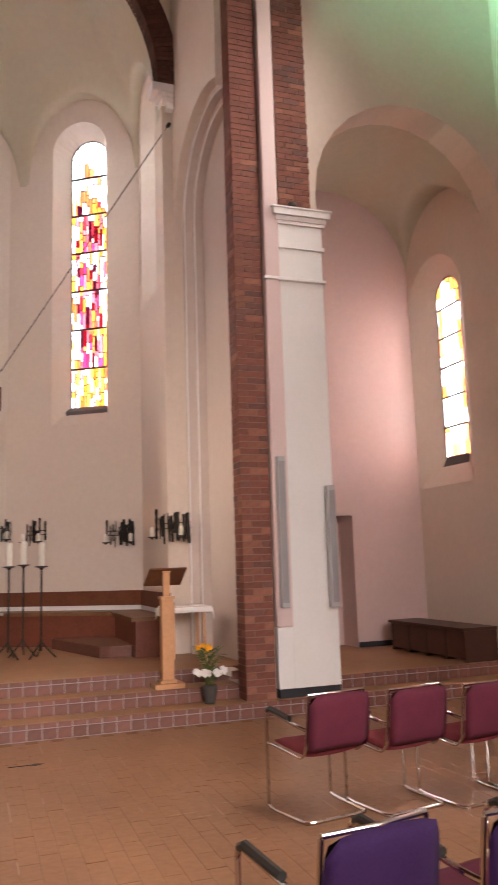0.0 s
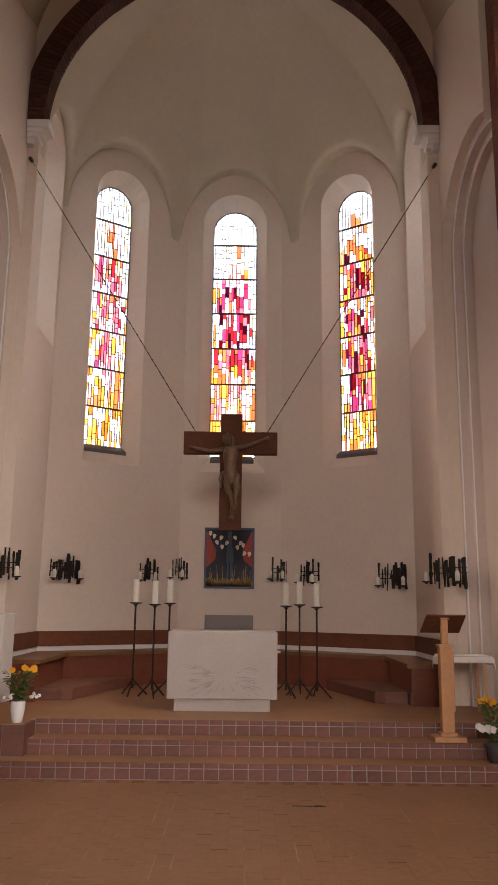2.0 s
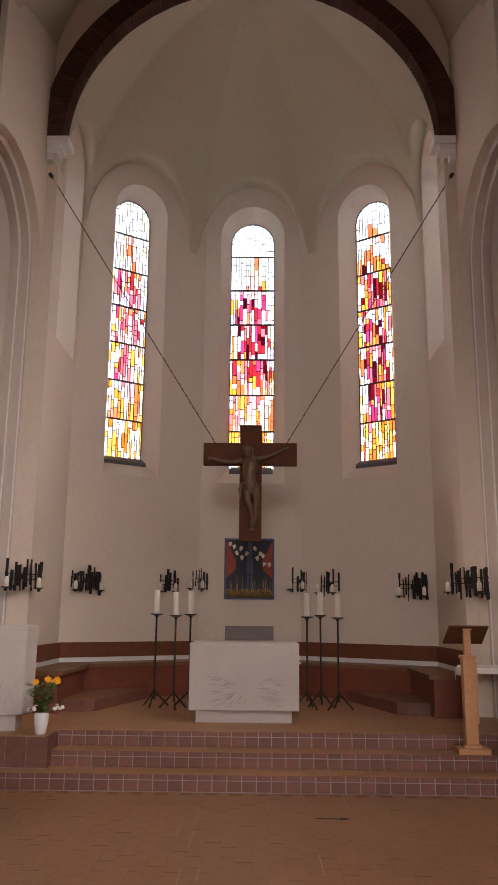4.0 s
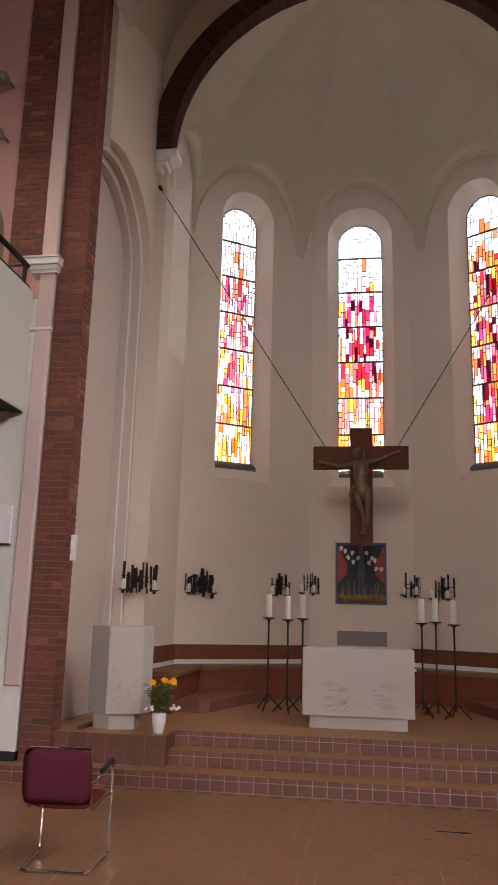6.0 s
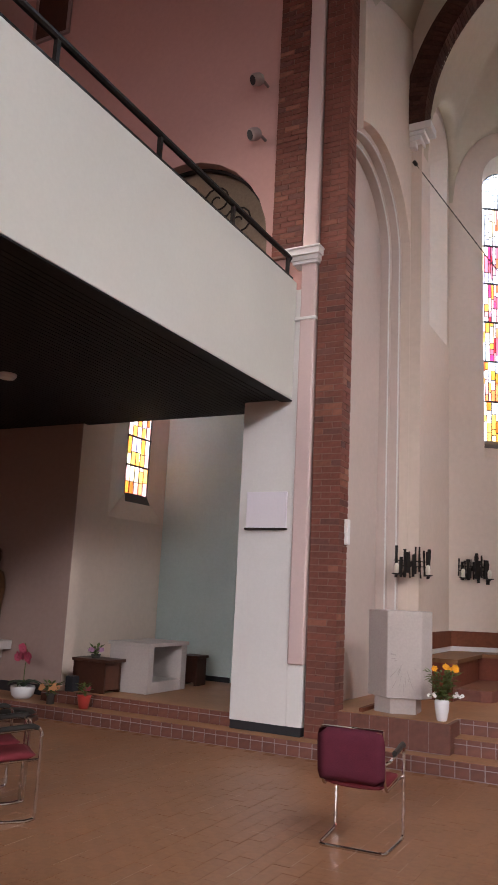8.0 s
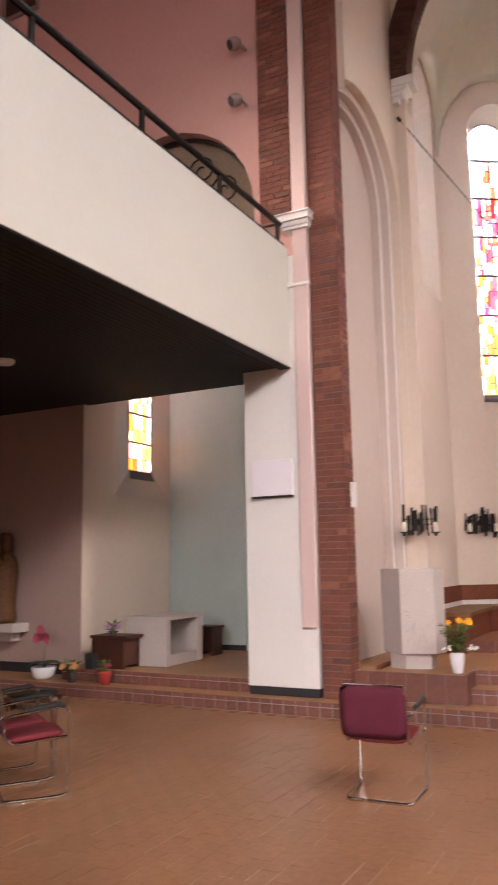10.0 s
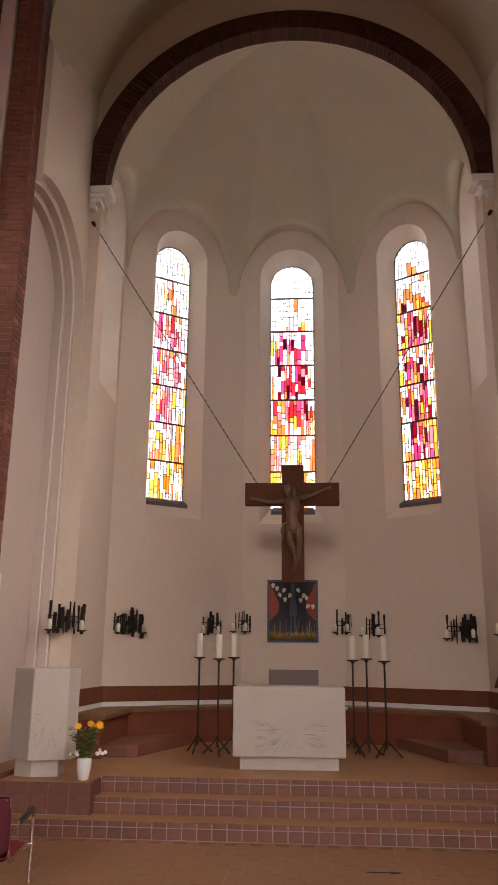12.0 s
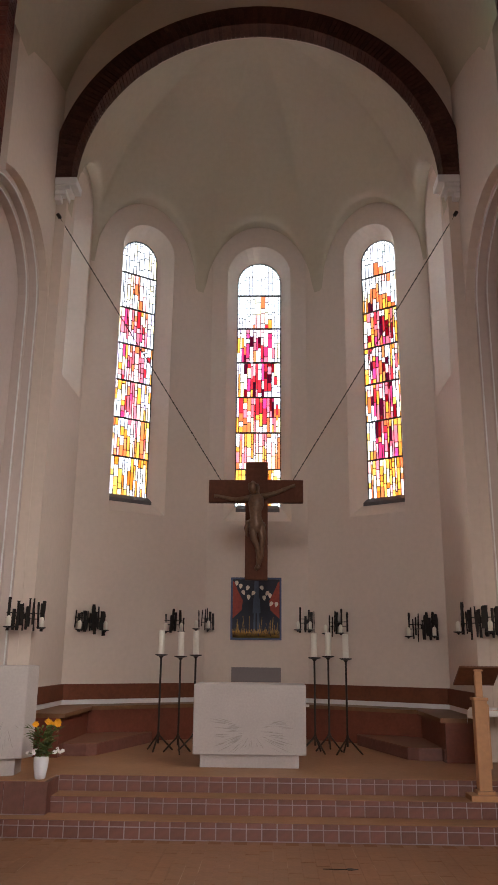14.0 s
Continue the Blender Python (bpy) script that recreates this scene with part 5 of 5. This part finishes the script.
flyer = thing("booklet", (0.72, 2.9, 1.01), "small pale booklet lying on the bench seat", "booklet")
boxpart("pages", CLOTH, flyer, -0.12, 0.12, -0.08, 0.08, 0.0, 0.03, 0.002)
tealight = thing("white_jar", (-1.72, 2.35, 0.48), "small white jar on the apse floor", "jar")
bm = bmesh.new()
lathe(bm, [(0.03, 0), (0.035, 0.02), (0.03, 0.13), (0.02, 0.14)], 12)
part("jar_body", bm, PORC, tealight)


# ---- side chapels and aisle ----
OLDWOOD = mat("old_dark_wood", (0.055, 0.020, 0.012), 0.45, vary=0.3, bump=0.15, grain=22, stain=4)
OLDPANEL = mat("old_panel_wood", (0.085, 0.032, 0.018), 0.5, vary=0.25, bump=0.1, grain=20, stain=4)
def chapel_bench(x0, x1, y0, y1, label, panels=4):
    t = thing("wooden_bench", ((x0 + x1) / 2, (y0 + y1) / 2, 0.32), label, "bench")
    w, d = (x1 - x0) / 2, (y1 - y0) / 2
    boxpart("seat", OLDWOOD, t, -w - 0.02, w, -d - 0.02, d + 0.02, 0.40, 0.44, 0.006)
    boxpart("back_board", OLDWOOD, t, w - 0.05 if x0 > 0 else -w, w if x0 > 0 else -w + 0.05, -d, d, 0.0, 0.40)
    for k in range(panels + 1):
        y = -d + 2 * d * k / panels
        boxpart("leg_panel", OLDWOOD, t, -w + 0.02, w - 0.06, max(-d, y - 0.03), min(d, y + 0.03), 0.0, 0.40)
    for k in range(panels):
        fx = -w + 0.03 if x0 > 0 else w - 0.09
        boxpart("front_panel", OLDPANEL, t, fx, fx + 0.02, -d + 2 * d * k / panels + 0.03, -d + 2 * d * (k + 1) / panels - 0.03, 0.04, 0.40)
    return t


chapel_bench(6.42, 6.95, -0.95, 0.95, "long dark wooden bench in the side chapel")
chapel_bench(-7.18, -6.58, -1.12, -0.76, "dark wooden bench beside a stone side altar", 1)
stall = thing("side_altar", (-6.55, -0.25, 0.32), "pale stone side altar of upright slabs with an open front", "side altar")
for nm, a in (("slab", (-0.33, 0.33, -0.47, -0.35, 0.0, 0.62)), ("slab", (-0.33, 0.33, 0.36, 0.50, 0.0, 0.62)), ("tabletop", (-0.36, 0.35, -0.49, 0.52, 0.62, 0.67)), ("footing", (-0.10, 0.32, -0.35, 0.36, 0.0, 0.15)), ("rear_slab", (-0.30, -0.22, -0.35, 0.36, 0.0, 0.62))):
    boxpart(nm, STONE, stall, *a, 0.006)
stool = thing("dark_stool", (-6.42, 0.78, 0.32), "dark wooden stool in the side chapel", "stool")
boxpart("seat", OLDWOOD, stool, -0.18, 0.18, -0.16, 0.16, 0.40, 0.44, 0.006)
for x in (-0.15, 0.11):
    boxpart("side", OLDWOOD, stool, x, x + 0.04, -0.14, 0.14, 0.0, 0.40)
boxpart("rail", OLDWOOD, stool, -0.11, 0.11, -0.14, -0.12, 0.05, 0.40)
shelf = thing("wall_console", (-8.95, -0.85, 0.75), "pale stone console carrying a statue", "console")
boxpart("slab", STONE, shelf, -0.36, 0.36, -0.34, 0.0, 0.0, 0.13, 0.008)
boxpart("bracket", STONE, shelf, -0.2, 0.2, -0.2, 0.0, -0.14, 0.0, 0.02)
STATUE = mat("gilded_wood", (0.12, 0.055, 0.022), 0.5, 0.2, vary=0.4, bump=0.3, grain=22, stain=9)
bm = bmesh.new()
lathe(bm, [(0.15, 0.0), (0.16, 0.06), (0.14, 0.2), (0.15, 0.4), (0.17, 0.62), (0.16, 0.72), (0.13, 0.82), (0.06, 0.87), (0.075, 0.93), (0.085, 1.0), (0.075, 1.06), (0.08, 1.08), (0.06, 1.12)], 16)
tube(bm, [(0.08, -0.12, 0.60), (0.15, -0.02, 0.66), (0.10, 0.10, 0.72)], [0.05, 0.06, 0.05], 8)
lathe(bm, [(0.02, 0.0), (0.05, 0.03), (0.05, 0.08), (0.02, 0.11)], 10, (0.12, 0.06, 0.76))
figure = tagged(part("statue", bm, STATUE, None, "", True), "gilded dark wooden standing statue on a wall console", "statue")
figure.matrix_world = pose(-8.95, -1.02, 0.882, 0, 0, -70) @ Matrix.Scale(1.2, 4)
rack = thing("candle_rack", (-6.45, -4.05, 0.0), "black metal candle rack with lit votive candles", "candle rack")
bm = bmesh.new()
tube(bm, [(0, 0, 0), (0, 0, 1.15)], 0.05, 10)
part("post", bm, IRON, rack)
bm = bmesh.new()
lathe(bm, [(0.22, 0), (0.24, 0.02), (0.06, 0.05)], 20)
part("foot", bm, IRON, rack)
FLAME = bpy.data.materials.new("flame")
FLAME.use_nodes = True
fb = FLAME.node_tree.nodes["Principled BSDF"]
fb.inputs["Emission Color"].default_value, fb.inputs["Emission Strength"].default_value = (1, 0.62, 0.25, 1), 1.2
for k, (z, r) in enumerate(((0.55, 0.34), (1.14, 0.22))):
    bm = bmesh.new()
    lathe(bm, [(0.05, 0), (r, 0.01), (r + 0.01, 0.05), (r - 0.02, 0.055), (r - 0.03, 0.02)], 28, (0, 0, z))
    tray = part("tray", bm, IRON, rack)
    if k:
        for q in range(9):
            a = q * 0.7
            x, y = (r - 0.08) * math.cos(a), (r - 0.08) * math.sin(a)
            bm = bmesh.new()
            lathe(bm, [(0.025, 0), (0.026, 0.06), (0.006, 0.062)], 10, (x, y, z + 0.02))
            part("votive_candle", bm, LINEN, tray)
            bm = bmesh.new()
            lathe(bm, [(0.002, 0), (0.009, 0.015), (0.005, 0.035), (0.001, 0.05)], 8, (x, y, z + 0.085))
            part("candle_flame", bm, FLAME, tray, "small yellow flame")

crate = thing("dark_box", (-7.02, -1.13, 0.32), "small black box at the end of a dark bench", "box")
boxpart("case", DARK, crate, -0.17, -0.165 + 0.12, -0.12, 0.12, 0.0, 0.20, 0.01)
kneeler = thing("kneeler", (-7.0, -2.45, 0.0), "low dark padded kneeler on the brick floor", "kneeler", "", 24)
boxpart("frame", OLDWOOD, kneeler, -0.32, 0.32, -0.14, 0.14, 0.10, 0.16, 0.008)
for x in (-0.28, 0.24):
    boxpart("leg", OLDWOOD, kneeler, x, x + 0.04, -0.12, 0.12, 0.0, 0.10, 0.004)
bm = bmesh.new()
pad_mesh(bm, 0.62, 0.28, 0.09, 0.0)
bmesh.ops.transform(bm, matrix=pose(0, 0, 0.20), verts=bm.verts)
part("pad", bm, PAD, kneeler, "black padded top", True)
icon = thing("picture_frame", (-8.75, -1.2, 10.75), "small dark framed picture high on the gallery wall", "picture")
bm = bmesh.new()
for a in ((-0.40, 0.40, 0.0, 0.06), (-0.40, 0.40, 1.04, 1.10), (-0.40, -0.34, 0.06, 1.04), (0.34, 0.40, 0.06, 1.04)):
    box(bm, a[0], a[1], -0.05, -0.002, a[2], a[3], 0.006)
part("frame", bm, LAMPGREY, icon, "dull grey frame")
boxpart("picture", OLDWOOD, icon, -0.34, 0.34, -0.03, -0.004, 0.06, 1.04)

# ---- bricks of the piers, the arch, the steps and the floor ----
def block_mesh(w, d, h, material, chip=0.004):
    bm = bmesh.new()
    box(bm, -w / 2, w / 2, -d / 2, d / 2, -h / 2, h / 2)
    top = [v for v in bm.verts]
    for v in top:
        v.co += Vector((random.uniform(-chip, chip), 0, random.uniform(-chip, chip) * 0.5))
    return mesh_of("brick", bm, material)


COURSE = 0.0775
BRICKISLE = mat("brick_high", (0.175, 0.060, 0.043), 0.85, vary=0.25, bump=0.5, grain=25, stain=6, rand=0.55, island=True)
random.seed(7)
BURNT = mat("burnt_brick", (0.13, 0.052, 0.042), 0.75, vary=0.3, bump=0.5, grain=25, stain=6, rand=0.8)
PALEBR = mat("pale_brick", (0.24, 0.10, 0.066), 0.9, vary=0.25, bump=0.5, grain=25, stain=6, rand=0.8)
BRICKS = {w: [block_mesh(w - 0.011, 0.05, COURSE - 0.013, m, 0.006) for m in (BRICK, BRICK, BRICK, BRICK, BRICK, PALEBR, BURNT)] for w in (0.24, 0.12, 0.22, 0.115, 0.14, 0.28)}
rng = random.Random(4)


def brickwork(parent, x0, z0, z1, y, rows, side=0):
    """Courses on a front face, or on a side face turned to side: rows gives the brick widths of alternate courses."""
    k, z = 0, z0
    while z < z1:
        x = x0
        for w in rows[k % 2]:
            o = new("brick", rng.choice(BRICKS[w]))
            o.parent = parent
            sunk = 0.020 + rng.uniform(-0.002, 0.003)
            o.matrix_basis = pose(y - side * sunk, x + w / 2, z + COURSE / 2, 0, 0, 90) if side else Matrix.Translation((x + w / 2, y + sunk, z + COURSE / 2))
            x += w
        z, k = z + COURSE, k + 1


for pier, strip, sx in zip(PIERS, STRIPS, (-1, 1)):
    left = min(sx * 3.30, sx * 3.66)
    brickwork(pier, left, 0.16, 6.8, -1.303, ((0.24, 0.12), (0.12, 0.24)))
    brickwork(pier, -1.305, 0.16, 6.8, sx * 3.305, ((0.28,), (0.14, 0.14)), -sx)
    left = min(sx * 3.92, sx * 4.36)
    brickwork(strip, left, 6.07, 10.6, -1.273, ((0.22, 0.22), (0.115, 0.22, 0.115)))
for pier, strip, sx in zip(PIERS, STRIPS, (-1, 1)):
    bm = bmesh.new()
    for k in range(92):
        z = 6.825 + COURSE * k + 0.006
        for x0, x1 in (((3.305, 3.535), (3.545, 3.655)) if k % 2 else ((3.305, 3.415), (3.425, 3.655))):
            a, b = sorted((sx * x0, sx * x1))
            box(bm, a, b, -1.308, -1.295, z, z + COURSE - 0.012)
        for y0, y1 in (((-1.294, -1.17), (-1.16, -1.03)) if k % 2 else ((-1.294, -1.03),)):
            a, b = sorted((sx * 3.303, sx * 3.315))
            box(bm, a, b, y0, y1, z, z + COURSE - 0.012)
    tagged(part("upper_bricks", bm, BRICKISLE, pier), kind="stuff")
# voussoirs
n = 124
VOUSS = []
for w in (0.11, 0.22):
    bm = bmesh.new()
    box(bm, -(w - 0.01) / 2, (w - 0.01) / 2, -0.15, 0.15, -0.031, 0.031)
    VOUSS.append(mesh_of("voussoir", bm, ARCHBRICK))
for k in range(n):
    a = math.pi * (k + 0.5) / n
    for q, (r, m) in enumerate(((RIB_IN + 0.05, 0), (RIB_IN + 0.205, 1)) if k % 2 else ((RIB_IN + 0.105, 1), (RIB_IN + 0.26, 0))):
        o = new("voussoir", VOUSS[m])
        o.parent = rib
        o.matrix_basis = pose(-r * math.cos(a), (RIB_Y0 + RIB_Y1) / 2 + rng.uniform(-0.004, 0.004), RIB_Z + r * math.sin(a), 0, math.degrees(a) + (180 if rng.random() < 0.5 else 0), 0) @ pose(0, 0, 0)


# steps: a narrow top course over a row of upright bricks
def tile(w, h, d=0.05):
    bm = bmesh.new()
    box(bm, -w / 2, w / 2, -d / 2, d / 2, -h / 2, h / 2)
    return mesh_of("brick", bm, STEPTILE)


TW = 0.150
LOWER, UPPER = tile(TW - 0.011, 0.100), tile(TW - 0.011, 0.044)


def riser(parent, x0, x1, y, z):
    count = round((x1 - x0) / TW)
    for k in range(count):
        x = x0 + (x1 - x0) * (k + 0.5) / count
        for m, h in ((LOWER, 0.052), (UPPER, 0.134)):
            o = new("brick", m)
            o.parent = parent
            o.matrix_basis = Matrix.Translation((x, y + 0.033 + rng.uniform(-0.002, 0.002), z + h))


riser(step_low, -10.4, -3.3, -1.56, 0.0)
riser(step_low, -3.3, 7.4, -1.42, 0.0)
riser(step_middle, -2.05, 3.3, -1.05, 0.16)
riser(step_high, -2.05, 3.6, -0.70, 0.32)
for sc, sx in zip(step_chapel, (-1, 1)):
    if sx > 0:
        riser(sc, 4.45, 7.3, -1.05, 0.16)
    else:
        riser(sc, -7.6, -4.64, -1.25, 0.16)
TALL = tile(0.215, 0.305)
for x0, x1, y in ((-3.59, -2.05, -1.20),):
    count = round((x1 - x0) / 0.22)
    for k in range(count):
        o = new("brick", TALL)
        o.parent = step_high
        o.matrix_basis = Matrix.Translation((x0 + (x1 - x0) * (k + 0.5) / count, y + 0.033, 0.322))
for sy in (-1.09, -0.87):
    o = new("brick", TALL)
    o.parent = step_high
    o.matrix_basis = pose(-2.062, sy, 0.322, 0, 0, 90)

# floor: bricks laid lengthwise towards the chancel
FL, FW = 0.25, 0.125
PAVER = []
for _ in range(3):
    bm = bmesh.new()
    box(bm, -FW / 2 + 0.0013, FW / 2 - 0.0013, -FL / 2 + 0.0013, FL / 2 - 0.0009, -0.02, 0.0)
    PAVER.append(mesh_of("paver", bm, FLOORTILE))
FLOORISLE = mat("floor_brick_far", (0.27, 0.129, 0.065), 0.40, vary=0.28, bump=0.12, grain=18, stain=1.0, rand=0.12, island=True)
verts, faces = [], []
for i in range(142):
    x = -10.35 + FW * (i + 0.5)
    for j in range(91):
        y = -23.95 + FL * (j + 0.5 * (i % 2))
        if y > (-1.69 if x < -3.3 else -1.55):
            continue
        h = rng.uniform(-0.0012, 0.0012)
        if -4.4 < x < -2.3 and -5.9 < y < -3.6 or -1.2 < x < 0.9 and -3.9 < y < -1.9:
            o = new("paver", rng.choice(PAVER))
            o.parent = floor
            o.matrix_basis = Matrix.Translation((x, y, h))
            continue
        b = len(verts)
        for z in (-0.02, h):
            for dx, dy in ((-1, -1), (1, -1), (1, 1), (-1, 1)):
                verts.append((x + dx * (FW / 2 - 0.0009), y + dy * (FL / 2 - 0.0009), z))
        faces += [tuple(b + q for q in f) for f in ((4, 5, 6, 7), (0, 1, 5, 4), (1, 2, 6, 5), (2, 3, 7, 6), (3, 0, 4, 7))]
me = bpy.data.meshes.new("pavers")
me.from_pydata(verts, [], faces)
me.materials.append(FLOORISLE)
pv = new("pavers", me)
pv.parent = floor
tagged(pv, "brown brick pavers", kind="stuff")

# worn pale mortar left in some of the joints
STREAK = mat("pale_mortar", (0.46, 0.35, 0.27), 0.9, vary=0.3, bump=0.2)
bm = bmesh.new()
for _ in range(620):
    x = -7.35 + FW * round(rng.uniform(10, 105))
    y = -rng.uniform(1.7, 7.5)
    if x > -1.5 and rng.random() < 0.55:
        continue
    if rng.random() < 0.85:
        h, w = rng.uniform(0.05, 0.26), rng.uniform(0.0015, 0.004)
    else:
        h, w = rng.uniform(0.002, 0.004), rng.uniform(0.05, 0.12)
    bm.faces.new([bm.verts.new(p) for p in ((x - w, y - h, 0.0022), (x + w, y - h, 0.0022), (x + w * 0.6, y + h, 0.0022), (x - w * 0.6, y + h, 0.0022))])
tagged(part("joint_streaks", bm, STREAK, floor, "pale mortar traces"), kind="stuff")
